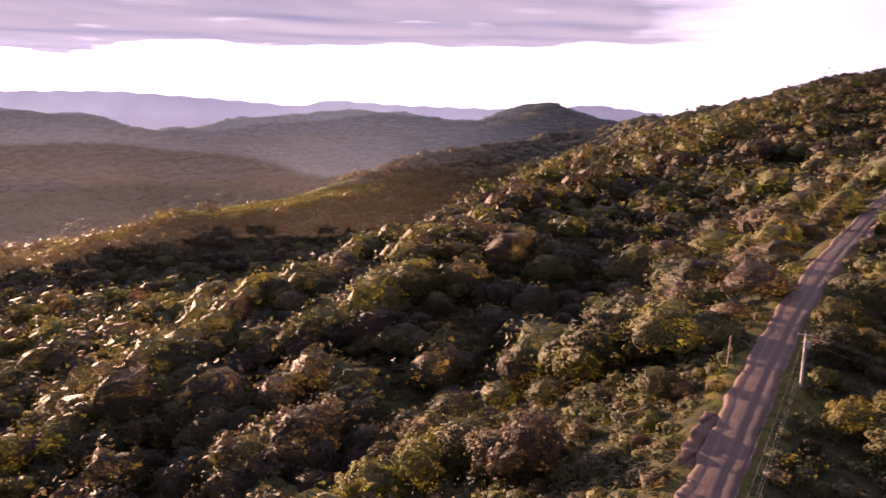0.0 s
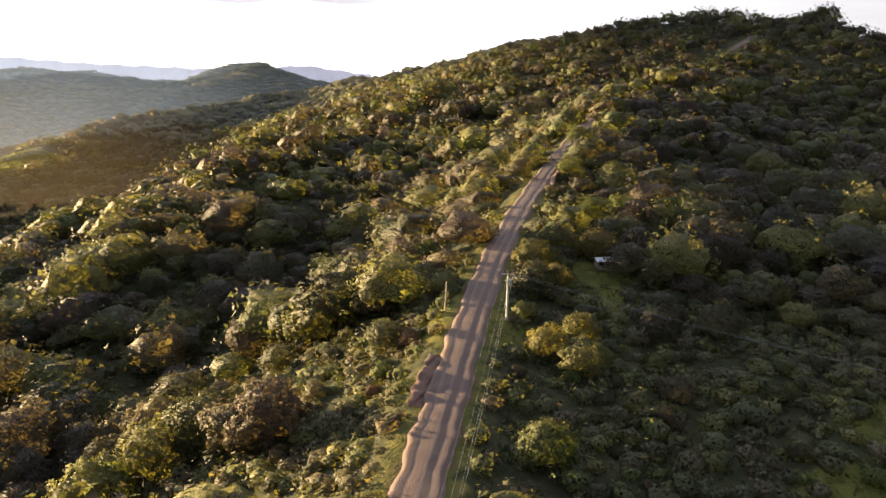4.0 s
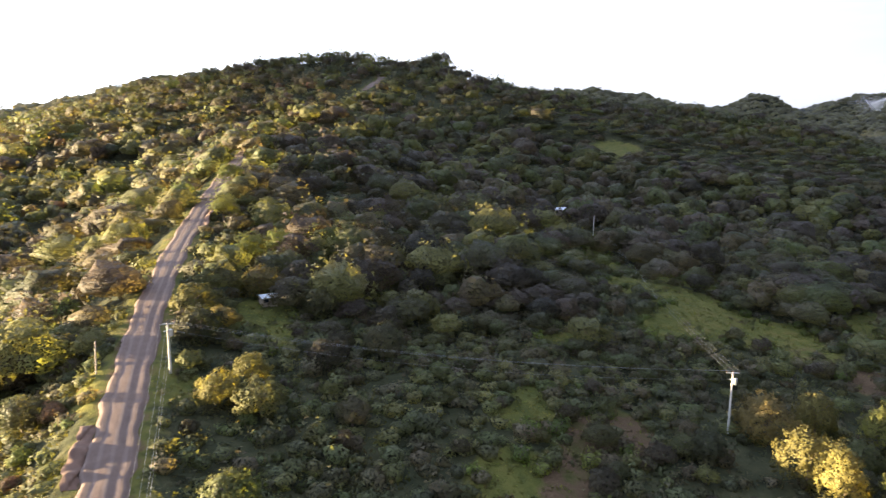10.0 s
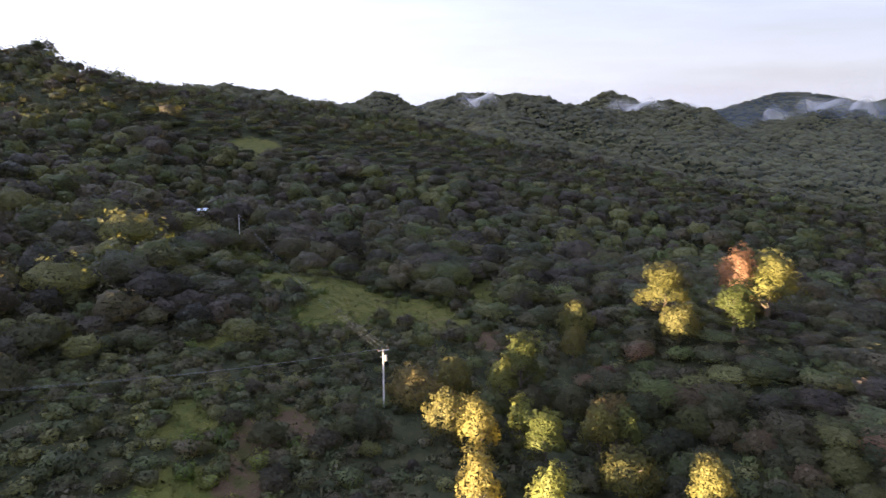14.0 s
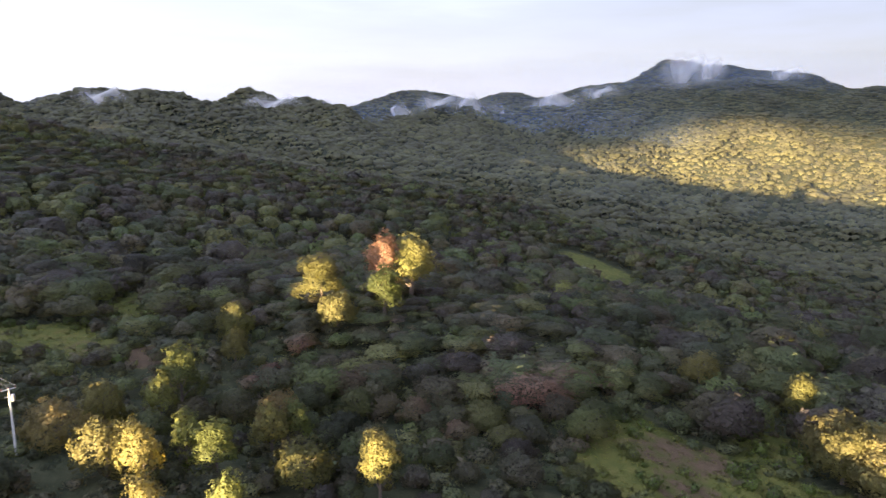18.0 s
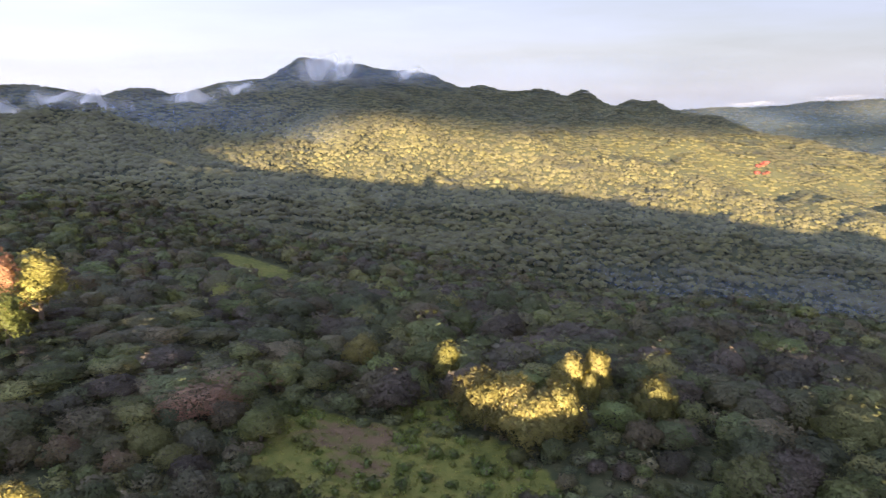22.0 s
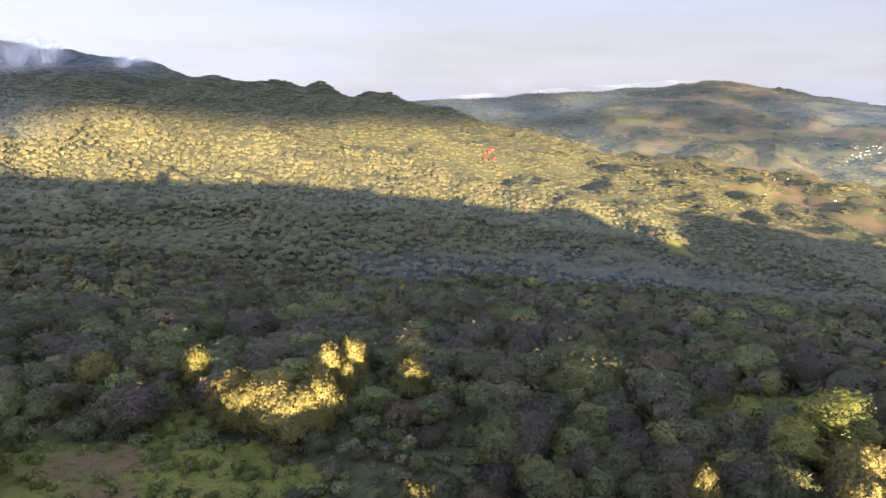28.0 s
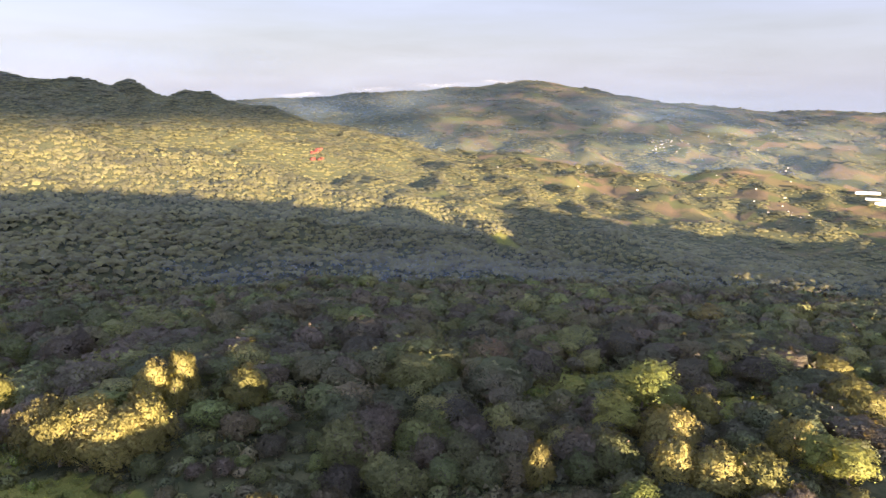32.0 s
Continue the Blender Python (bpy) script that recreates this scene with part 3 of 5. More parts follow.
# ---- the ground: one sheet to the horizon ----
def build_ground():
    bearings = np.concatenate([np.arange(-62, 222, 0.85), np.arange(222, 298, 3.0)])
    rings = np.concatenate([[0.5, 6], np.geomspace(14, 4950, 290)])
    b, d = np.meshgrid(np.radians(bearings), rings)
    x, y = d * np.sin(b), d * np.cos(b)
    z = land(x, y)
    nb, nd = len(bearings), len(rings)
    i, j = np.meshgrid(np.arange(nd - 1), np.arange(nb), indexing="ij")
    k = (j + 1) % nb
    faces = np.stack([i * nb + j, (i + 1) * nb + j, (i + 1) * nb + k, i * nb + k], -1).reshape(-1, 4)
    me = mesh_of("ground", np.stack([x, y, z], -1).reshape(-1, 3), faces[:, ::-1], GROUND, True)
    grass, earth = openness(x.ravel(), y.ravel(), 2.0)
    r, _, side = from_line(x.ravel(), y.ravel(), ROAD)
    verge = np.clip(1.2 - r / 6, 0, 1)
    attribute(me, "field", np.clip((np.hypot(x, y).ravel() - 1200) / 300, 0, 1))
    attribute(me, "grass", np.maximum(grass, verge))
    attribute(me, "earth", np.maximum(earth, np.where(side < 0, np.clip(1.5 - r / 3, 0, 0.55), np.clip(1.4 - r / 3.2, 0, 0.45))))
    tagged(new("ground", me), "forest floor, grass and bare earth over the hills", "ground", kind="structure")


def build_road():
    """Packed earth with wheel ruts, a low crown and crumbling edges."""
    t = np.linspace(0, len(ROAD) - 1, 420)
    k = np.arange(len(ROAD))
    line = np.stack([np.interp(t, k, ROAD[:, c]) for c in range(3)], -1)
    for _ in range(10):
        line[1:-1] = (line[:-2] + 2 * line[1:-1] + line[2:]) / 4
    run = np.gradient(line[:, :2], axis=0)
    run /= np.linalg.norm(run, axis=1)[:, None]
    side = np.stack([run[:, 1], -run[:, 0]], -1)
    across = np.array([-1.14, -1.0, -0.8, -0.58, -0.42, -0.2, 0, 0.2, 0.42, 0.58, 0.8, 1.0, 1.14])
    rise = np.array([-0.6, -0.02, 0.03, -0.02, -0.02, 0.03, 0.05, 0.03, -0.02, -0.02, 0.03, -0.02, -0.6])
    half = 2.45 + 0.2 * np.sin(t * 9.1) + 0.14 * np.sin(t * 23.7)
    pts = np.zeros((len(t), len(across), 3))
    pts[:, :, :2] = line[:, None, :2] + side[:, None] * (across[None] * half[:, None])[..., None]
    pts[:, :, 2] = line[:, None, 2] + rise[None] + 0.006 * np.sin(t * 31)[:, None]
    n, m = len(t), len(across)
    i, j = np.meshgrid(np.arange(n - 1), np.arange(m - 1), indexing="ij")
    faces = np.stack([i * m + j, (i + 1) * m + j, (i + 1) * m + j + 1, i * m + j + 1], -1).reshape(-1, 4)
    me = mesh_of("road", pts.reshape(-1, 3), faces[:, ::-1], ROAD_EARTH, True)
    attribute(me, "across", np.tile(across, n))
    tagged(new("road", me), "reddish packed-earth road with pale wheel tracks", "road", kind="structure")


build_ground()
build_road()

# ---- woodland ----
# single trees that stand up into the low sun: (x, y, height, crown radius, habit, tint)
SUN_TREES_A = [
    (163.5, -19.1, 14.5, 4.2, "t", 0.8),
    (175.2, -36.7, 19, 3.6, "t", 0.99),
    (178.1, -44.8, 19, 5.4, "t", 0.8),
    (386.4, -113.7, 14, 5.9, "t", 0.78),
    (158, -33.3, 13, 3.8, "t", 0.82),
    (152.8, -21.3, 10.5, 4.3, "r", 0.9),
    (156.3, 0.1, 11, 3.9, "r", 0.92),
    (140.1, 0.8, 9, 2.6, "r", 0.9),
    (213.4, -107.9, 9, 3.4, "t", 0.75),
    (202, -86.9, 9, 2.1, "t", 0.78),
    (118.9, 9.5, 11.9, 2.6, "t", 0.8),
    (112.6, 12.4, 9.1, 1.9, "t", 0.8),
    (112.9, 20.6, 9.1, 3.2, "r", 0.9),
    (104.7, 25, 9.1, 4.4, "r", 0.93),
    (93, 17.2, 10.2, 4.1, "r", 0.92),
    (87.8, 12.4, 10.2, 2.1, "t", 0.79),
]
SUN_TREES_B = [
    (90.9, 3.8, 9.1, 2.5, "t", 0.8),
    (106.8, -5.5, 9.1, 3.6, "r", 0.92),
    (98.3, -3.8, 9.1, 2.2, "t", 0.8),
    (99.3, -7.6, 9.1, 1.7, "t", 0.8),
    (85.6, -7.3, 9.1, 3.7, "r", 0.9),
    (79.5, -15.9, 10.2, 2.1, "t", 0.8),
    (69.9, 2.2, 10.2, 1.7, "t", 0.8),
    (70.6, 9.9, 10.2, 1.9, "t", 0.8),
    (94.3, 7.5, 9.1, 1.5, "t", 0.8),
    (99.6, -99.8, 10.8, 2.5, "t", 0.82),
    (83, -91.1, 11.8, 4.7, "r", 0.9),
    (75.2, -90.6, 11.8, 5.5, "r", 0.89),
    (66.6, -90.7, 11.8, 5.3, "r", 0.88),
    (74.2, -107.4, 11.8, 3.3, "r", 0.92),
    (72.5, -114.7, 11.8, 2.9, "r", 0.92),
    (68.3, -105.4, 10.8, 1.9, "r", 0.92),
]
SUN_TREES_C = [
    (59.7, -113.3, 11.8, 4.4, "r", 0.9),
    (35.4, -70.1, 9.2, 2.7, "r", 0.85),
    (71.6, -89.7, 11.8, 5.4, "r", 0.9),
    (64.9, -91.1, 11.3, 4.3, "r", 0.89),
    (76.6, -86.5, 11.8, 4.5, "r", 0.88),
    (67.5, -87.4, 10.8, 5.7, "r", 0.9),
    (122.7, -95.2, 9.8, 3.9, "r", 0.93),
    (-14.5, -133.2, 14.8, 5.4, "t", 0.78),
    (-8, -120.6, 10.8, 3.5, "t", 0.8),
    (-17.3, -118, 10.8, 5.6, "r", 0.85),
    (-51.5, -279.8, 13.8, 7.4, "r", 0.83),
    (-34.6, -176.8, 9.8, 2.2, "t", 0.8),
    (-24.5, -133.4, 9.8, 4.1, "r", 0.9),
    (-64.3, -185, 10.8, 5.6, "r", 0.92),
    (-56.6, -152.3, 10.8, 5.6, "r", 0.93),
    (-56.1, -139.5, 10.8, 5.1, "r", 0.92),
]
SUN_TREES_D = [
    (-36.4, -116, 9.6, 4.2, "r", 0.92),
    (-21.1, -99.3, 9.6, 5, "r", 0.92),
    (-26.8, -97.9, 9.6, 4, "r", 0.92),
    (-38, -107.5, 8.6, 2.8, "t", 0.8),
    (-40.5, -103.5, 8.6, 2.9, "t", 0.8),
    (-15.9, -101, 9.6, 3.6, "r", 0.9),
    (3.7, -94.5, 9.6, 2.5, "r", 0.86),
    (-9, -84.9, 7.6, 2.2, "t", 0.8),
    (-89.3, -296.2, 9.6, 5, "r", 0.88),
    (133.1, 200.5, 8, 3.4, "t", 0.8),
    (109.7, 169.9, 8, 3.4, "t", 0.8),
    (125.6, 170.2, 7, 2.9, "t", 0.82),
    (91, 132.1, 8, 3.3, "t", 0.8),
    (101.8, 134.7, 7, 2.9, "t", 0.8),
    (111.5, 137, 6, 2.2, "t", 0.84),
    (81.8, 114.9, 7, 4.3, "r", 0.9),
]
SUN_TREES_E = [
    (64.8, 110.4, 7, 4.2, "r", 0.85),
    (65.1, 102.7, 5, 3.1, "r", 0.8),
    (55.9, 81.7, 6, 2.6, "r", 0.92),
    (48.9, 79.6, 6, 3.2, "r", 0.82),
    (175.3, 242.9, 6, 2.5, "t", 0.7),
    (271.7, 315.1, 8, 5, "r", 0.9),
    (300.1, 299.7, 8, 5, "r", 0.92),
    (275.4, 297.5, 8, 5, "r", 0.9),
]
SUN_TREES = SUN_TREES_A + SUN_TREES_B + SUN_TREES_C + SUN_TREES_D + SUN_TREES_E

RNG = np.random.default_rng(7)


def lobes_of(rng, kind):
    """Centres and radii of the lobes of a crown that is about 1 in radius, with its base at 0."""
    if kind == "tall":
        out = [(rng.normal(0, 0.14), rng.normal(0, 0.14), z, 0.56 - 0.12 * abs(z - 1.2)) for z in np.linspace(0.6, 2.4, 6)]
        for k, a in enumerate(rng.uniform(0, 6.28, 16)):
            z = 0.4 + 0.125 * k
            out.append((0.72 * math.cos(a) * (1.1 - 0.25 * z), 0.72 * math.sin(a) * (1.1 - 0.25 * z), z, rng.uniform(0.24, 0.46)))
        return out
    if kind == "low":
        return [(0.5 * math.cos(a), 0.5 * math.sin(a), rng.uniform(0.15, 0.45), rng.uniform(0.35, 0.55)) for a in rng.uniform(0, 6.28, 6)] + [(0, 0, 0.4, 0.6)]
    out = [(rng.normal(0, 0.12), rng.normal(0, 0.12), 0.8, 0.66)]
    for a in np.linspace(0, 6.28, 7)[:-1] + rng.uniform(0, 1):
        d = rng.uniform(0.45, 0.85)
        out.append((d * math.cos(a), d * math.sin(a), rng.uniform(0.35, 0.95), rng.uniform(0.3, 0.52)))
    for a in rng.uniform(0, 6.28, 14):
        up = rng.uniform(0.05, 1.3)
        d = rng.uniform(0.78, 1.0)
        out.append((d * math.cos(a) * math.cos(up), d * math.sin(a) * math.cos(up), 0.65 + 0.75 * math.sin(up), rng.uniform(0.18, 0.32)))
    for a in rng.uniform(0, 6.28, 5):
        out.append((0.36 * math.cos(a), 0.36 * math.sin(a), rng.uniform(1.05, 1.5), rng.uniform(0.24, 0.4)))
    return out


def ball(level):
    """Corners and triangles of a ball of unit radius."""
    bm = bmesh.new()
    bmesh.ops.create_icosphere(bm, subdivisions=level, radius=1)
    v = np.array([q.co[:] for q in bm.verts])
    f = np.array([[q.index for q in face.verts] for face in bm.faces])
    bm.free()
    return v, f


BALLS = {n: ball(n) for n in (1, 2, 3)}


def unit(v):
    return v / np.maximum(np.linalg.norm(v, axis=-1, keepdims=True), 1e-6)


def blades(rng, p, face, size):
    """One small uneven triangle of leaves at each point, facing about that way."""
    n = len(p)
    u = unit(np.cross(face, rng.normal(size=(n, 3))))
    v = np.cross(face, u)
    s = (size * rng.uniform(0.6, 1.4, n))[:, None]
    ang = rng.uniform(0, 6.28, n)
    return np.stack([p + s * (np.cos(ang + k)[:, None] * u + np.sin(ang + k)[:, None] * v) * rng.uniform(0.6, 1.1, n)[:, None] for k in (0, 2.1, 4.2)], 1)


def crown(rng, kind, clumps, leaves, leaf, level=2, wild=0.14):
    """A crown of leaf sprays in many clumps over its lobes. Corners and outward ways, (2, n, 3, 3)."""
    lobes = np.array(lobes_of(rng, kind))
    heart = np.array([0, 0, lobes[:, 2].mean() * 0.8])
    # clump centres, spread evenly over the skin of the lobes
    n = clumps * 12
    pick = rng.choice(len(lobes), n, p=lobes[:, 3] ** 2 / (lobes[:, 3] ** 2).sum())
    way = unit(rng.normal(size=(n, 3)))
    way[:, 2] = np.where(way[:, 2] < -0.3, -way[:, 2], way[:, 2])
    p = lobes[pick, :3] + way * lobes[pick, 3][:, None]
    p = p[~(np.linalg.norm(p[:, None] - lobes[None, :, :3], axis=2) < lobes[None, :, 3] * 0.93).any(1)]
    order, gap = [0], np.linalg.norm(p - p[0], axis=1)
    while len(order) < min(clumps, len(p)):
        k = int(gap.argmax())
        order.append(k)
        gap = np.minimum(gap, np.linalg.norm(p - p[k], axis=1))
    c = p[order]
    rc = np.median(np.sort(np.linalg.norm(c[:, None] - c[None], axis=2), axis=1)[:, 1]) * rng.uniform(0.55, 0.95, len(c))
    o = unit(c - heart + (0, 0, 0.1))
    c = c - o * (rc * rng.uniform(0.2, 0.8, len(c)))[:, None]
    # leaves over the outer side of every clump
    c, o, rc = np.repeat(c, leaves, 0), np.repeat(o, leaves, 0), np.repeat(rc, leaves)
    d = unit(unit(rng.normal(size=c.shape)) + o * 0.7)
    q = c + d * (rc * rng.uniform(0.6, 1.1, len(c)))[:, None]
    nrm = unit(d * 0.22 + o * 0.78 + rng.normal(size=d.shape) * wild)
    tri, nrm = blades(rng, q, unit(d + rng.normal(size=d.shape) * 0.4), leaf), np.repeat(nrm[:, None], 3, 1)
    # and a dense heart under them
    way, faces = BALLS[level]
    off = lobes[None, :, :3] - heart
    along = (way[:, None] * off).sum(2)
    under = along ** 2 - (off ** 2).sum(2) + lobes[None, :, 3] ** 2
    reach = np.where(under > 0, along + np.sqrt(np.maximum(under, 0)), 0.3)
    body = heart + way * (reach.max(1) * rng.uniform(0.8, 0.94, len(way)))[:, None]
    skin = unit(unit(body - lobes[reach.argmax(1), :3]) * 0.4 + way * 0.6)
    keep = faces[way[faces].mean(1)[:, 2] > -0.35]
    return np.stack([np.concatenate([body[keep], tri]), np.concatenate([skin[keep], nrm])])


def tuft(rng, leaves, leaf, up=0.6):
    """Low growth with no heart: leaves over a flat mound."""
    d = unit(rng.normal(size=(leaves, 3)))
    d[:, 2] = np.abs(d[:, 2])
    p = d * rng.uniform(0.3, 1.0, leaves)[:, None] * (1, 1, 0.8)
    nrm = unit(d * (1, 1, 0.3 + up) + (0, 0, up) + rng.normal(size=d.shape) * 0.3)
    return np.stack([blades(rng, p, unit(d + rng.normal(size=d.shape) * 0.5), leaf), np.repeat(nrm[:, None], 3, 1)])


def far_crown(rng, leaves, leaf):
    """A crown far off: an uneven lump with a few ragged sprays on it."""
    way, faces = BALLS[1]
    way = unit(way + rng.normal(0, 0.15, way.shape))
    body = way * rng.uniform(0.8, 1.05, len(way))[:, None] * (1, 1, 0.9) + (0, 0, 0.2)
    keep = faces[way[faces].mean(1)[:, 2] > -0.1]
    d = unit(rng.normal(size=(leaves, 3)))
    d[:, 2] = np.abs(d[:, 2]) * 1.1
    d = unit(d)
    p = d * rng.uniform(0.9, 1.12, leaves)[:, None] + (0, 0, 0.1)
    nrm = np.repeat(unit(d + rng.normal(size=d.shape) * 0.06)[:, None], 3, 1)
    return np.stack([np.concatenate([body[keep], blades(rng, p, unit(d + rng.normal(size=d.shape) * 0.3), leaf)]), np.concatenate([unit(way + (0, 0, 0.15))[keep], nrm])])


def sown(cell, near, far, first=-62, last=222, jitter=0.42):
    """Jittered points on a grid between two distances and two bearings."""
    n = int(far / cell) + 1
    gx, gy = np.meshgrid(np.arange(-n, n + 1), np.arange(-n, n + 1))
    gx = gx + 0.5 * (gy % 2)
    x = (gx + RNG.uniform(-jitter, jitter, gx.shape)).ravel() * cell
    y = (gy + RNG.uniform(-jitter, jitter, gy.shape)).ravel() * cell
    d, b = np.hypot(x, y), np.degrees(np.arctan2(x, y))
    b = np.where(b < -90, b + 360, b)
    ok = (d >= near) & (d < far) & (b > first) & (b < last)
    return x[ok], y[ok]


def wooded(x, y):
    """Which of the points bear a tree: none on the road, few in clearings and beside the ridge field."""
    r, z, side = from_line(x, y, ROAD)
    grass, _ = openness(x, y)
    chance = np.clip(1.0 - 1.35 * grass, 0, 1) * np.clip(1.15 - 0.4 * np.clip(swell(x + 40, y - 90, 75), 0, 1.2), 0.6, 1)
    keep = (RNG.uniform(size=x.shape) < chance) & ((r > np.where(side < 0, 6.2, 6.8) - 3.2 * ((z > 36) & (z < 66)) + 2.5 * (z >= 66)) | (z > 84)) & (np.hypot(x - 8, y) > 16) & ~((r < 26) & (y < 42) & (y > -200))
    sx, sy = math.sin(radians(SUN_BEARING)), math.cos(radians(SUN_BEARING))
    for q in (20, 35, 50, 65, 80):
        keep &= from_line(x - sx * q, y - sy * q, TERRACE)[0] > 16
    return keep


def horizon_cull(x, y, z, slack):
    """Drop what lies deep behind a ridge as seen from the open crest."""
    d, b = np.hypot(x, y), np.degrees(np.arctan2(x, y)) % 360
    rr = np.geomspace(20, 4900, 260)
    bb = np.arange(0, 360, 0.25)
    bm, rm = np.meshgrid(np.radians(bb), rr)
    slope = (land(rm * np.sin(bm), rm * np.cos(bm)) - EYE) / rm
    top = np.maximum.accumulate(slope, axis=0)
    idx = np.clip(np.searchsorted(rr, d) - 2, 0, len(rr) - 1)
    h = top[idx, np.round(b * 4).astype(int) % 1440]
    return (z + slack - EYE) / d > h


def sunward_room(x, y, wide=0.0, far=125):
    """Scale of the trees round the tall single ones: none right beside them, low growth on their sunny side."""
    sx, sy = math.sin(radians(SUN_BEARING)), math.cos(radians(SUN_BEARING))
    scale = np.ones(x.shape)
    for px, py, height, radius, habit, tint in SUN_TREES:
        u, v = (x - px) * sx + (y - py) * sy, (x - px) * sy - (y - py) * sx
        low = (u > 0) & (u < far) & (np.abs(v) < radius + wide + (3 if py < -60 else 0.8))
        scale = np.where(low, np.minimum(scale, np.where(u > 55, 0.36, 0.5)), scale)
        scale = np.where(np.hypot(u, v) < radius * 0.9 + 0.8, 0.0, scale)
    return scale


def canopy(x, y):
    """Height of the ground with the woods on it."""
    r, _, _ = from_line(x, y, ROAD)
    return land(x, y) + np.where((r < 22) & (y < 42), 3.0, 2.0)


def within_shade(x, y, z, h):
    """Scale of the crowns' heights on the lee side of the road's crest: low enough there to stay in its evening shade."""
    sx, sy = math.sin(radians(SUN_BEARING)), math.cos(radians(SUN_BEARING))
    shade = np.full(x.shape, -1e4)
    for q in (15, 30, 45, 60, 80, 100, 120, 150, 180, 220, 260, 300, 350, 400, 500, 600, 750, 900, 1100, 1300):
        shade = np.maximum(shade, canopy(x + sx * q, y + sy * q) - q * math.tan(radians(SUN_HEIGHT)))
    b = np.degrees(np.arctan2(x, y)) % 360
    return np.where((b > 58) & (b < 215), np.clip((shade - z - 0.6) / (1.6 * h), 0.42, 1.0), 1.0)


def plant(name, x, y, z, radius, height, shapes, label, tint, mat=None, lay=0.0):
    """Many crowns as one object: each point takes one of the shapes, turned and scaled."""
    n = len(x)
    which = RNG.integers(0, len(shapes), n)
    allv, allt, alln = [], [], []
    for k, (tri, nrm) in enumerate(shapes):
        i = np.flatnonzero(which == k)
        if not len(i):
            continue
        a = RNG.uniform(0, 6.283, len(i))
        c, s = np.cos(a)[:, None, None], np.sin(a)[:, None, None]
        vx, vy, vz = tri[None, :, :, 0], tri[None, :, :, 1], tri[None, :, :, 2]
        q = radius[i][:, None, None]
        px = (vx * c - vy * s) * q + x[i][:, None, None]
        py = (vx * s + vy * c) * q + y[i][:, None, None]
        pz = vz * height[i][:, None, None] + z[i][:, None, None]
        allv.append(np.stack([px, py, pz], -1).reshape(-1, 3))
        allt.append(np.repeat(tint[i], tri.shape[0]))
        nx, ny, nz = nrm[None, :, :, 0], nrm[None, :, :, 1], nrm[None, :, :, 2] + 0 * q
        way = np.stack([nx * c - ny * s, nx * s + ny * c, nz], -1)
        if lay:
            # a closed canopy: the crowns' faces follow the lie of the slope
            e = 12.0
            slope = np.stack([land(x[i] - e, y[i]) - land(x[i] + e, y[i]), land(x[i], y[i] - e) - land(x[i], y[i] + e), np.full(len(i), 2 * e)], -1)
            slope /= np.linalg.norm(slope, axis=1)[:, None]
            way = way * (1 - lay) + slope[:, None, None] * lay
        alln.append(way.reshape(-1, 3))
    v = np.concatenate(allv)
    me = mesh_of(name, v, np.arange(len(v)).reshape(-1, 3), mat or LEAF_STUFF)
    attribute(me, "tint", np.concatenate(allt), "FACE")
    ways(me, np.concatenate(alln))
    return tagged(new(name, me), label, "woodland", kind="stuff")


def tree_numbers(x, y, low, high):
    """Radius of the crown and height of its unit: larger in some patches of wood."""
    grow = 0.5 + 0.5 * np.clip(swell(x * 1.3, y * 1.3, 45), -1, 1)
    r = low + (high - low) * np.clip(0.05 + 0.5 * grow + 0.75 * (RNG.uniform(0, 1, x.shape) ** 2.2 - 0.15), 0, 1.35)
    return r * 1.12, r * RNG.uniform(0.72, 1.05, x.shape)


SOUP_NEAR = [crown(RNG, k, 48, 14, 0.08, 3) for k in ("round",) * 6]
SOUP_MID = [crown(RNG, k, 26, 7, 0.115) for k in ("round",) * 8]
SOUP_FAR = [crown(RNG, "round", 14, 4, 0.15) for _ in range(12)]
SOUP_UPLAND = [crown(RNG, "round", 12, 4, 0.2, 1) for _ in range(12)]
SOUP_LOW = [crown(RNG, "low", 9, 5, 0.17, 1) for _ in range(10)]
DOMES = [far_crown(RNG, 8, 0.27) for _ in range(14)]
SMALL_DOMES = [far_crown(RNG, 4, 0.3) for _ in range(14)]


def trunk_mesh(rng, height, lean, limb=1.0):
    """A tapered trunk with four limbs."""
    bm = bmesh.new()
    top = Vector((lean * height * 0.3, 0, height))
    rod(bm, (0, 0, -0.5), top * 0.5, 0.24, 0.17, 7)
    rod(bm, top * 0.5, top, 0.17, 0.08, 6)
    for k in range(4):
        a = k * 1.6 + rng.uniform(0, 1)
        foot = top * (0.4 + 0.13 * k)
        rod(bm, foot, foot + Vector((math.cos(a) * 1.5, math.sin(a) * 1.5, 1.1)) * limb, 0.1, 0.04, 5)
    return bm


def tree_template(kind, name, label, category, group, leaf, count, seed):
    rng = np.random.default_rng(seed)
    root = tagged(new(name), label, category, group)
    stem = {"round": 2.4, "tall": 3.0, "low": 0.5}[kind]
    bm = trunk_mesh(rng, stem * 1.25, rng.uniform(-0.5, 0.5), 0.3 if kind == "low" else 1.0)
    part("trunk", bm, BARK, root)
    tri, nrm = crown(rng, kind, 9 if kind == "low" else 60, count // 60, 0.17 if kind == "low" else 0.066, 1 if kind == "low" else 3)
    v = (tri * (2.7, 2.7, 2.4)).reshape(-1, 3) + (0, 0, stem * 0.45 - (1.1 if kind == "round" else 0))
    if kind == "low":
        v = (tri * (1.1, 1.1, 1.1)).reshape(-1, 3)
    me = mesh_of("crown", v, np.arange(len(v)).reshape(-1, 3), leaf)
    ways(me, nrm.reshape(-1, 3))
    new("crown", me).parent = root
    return root


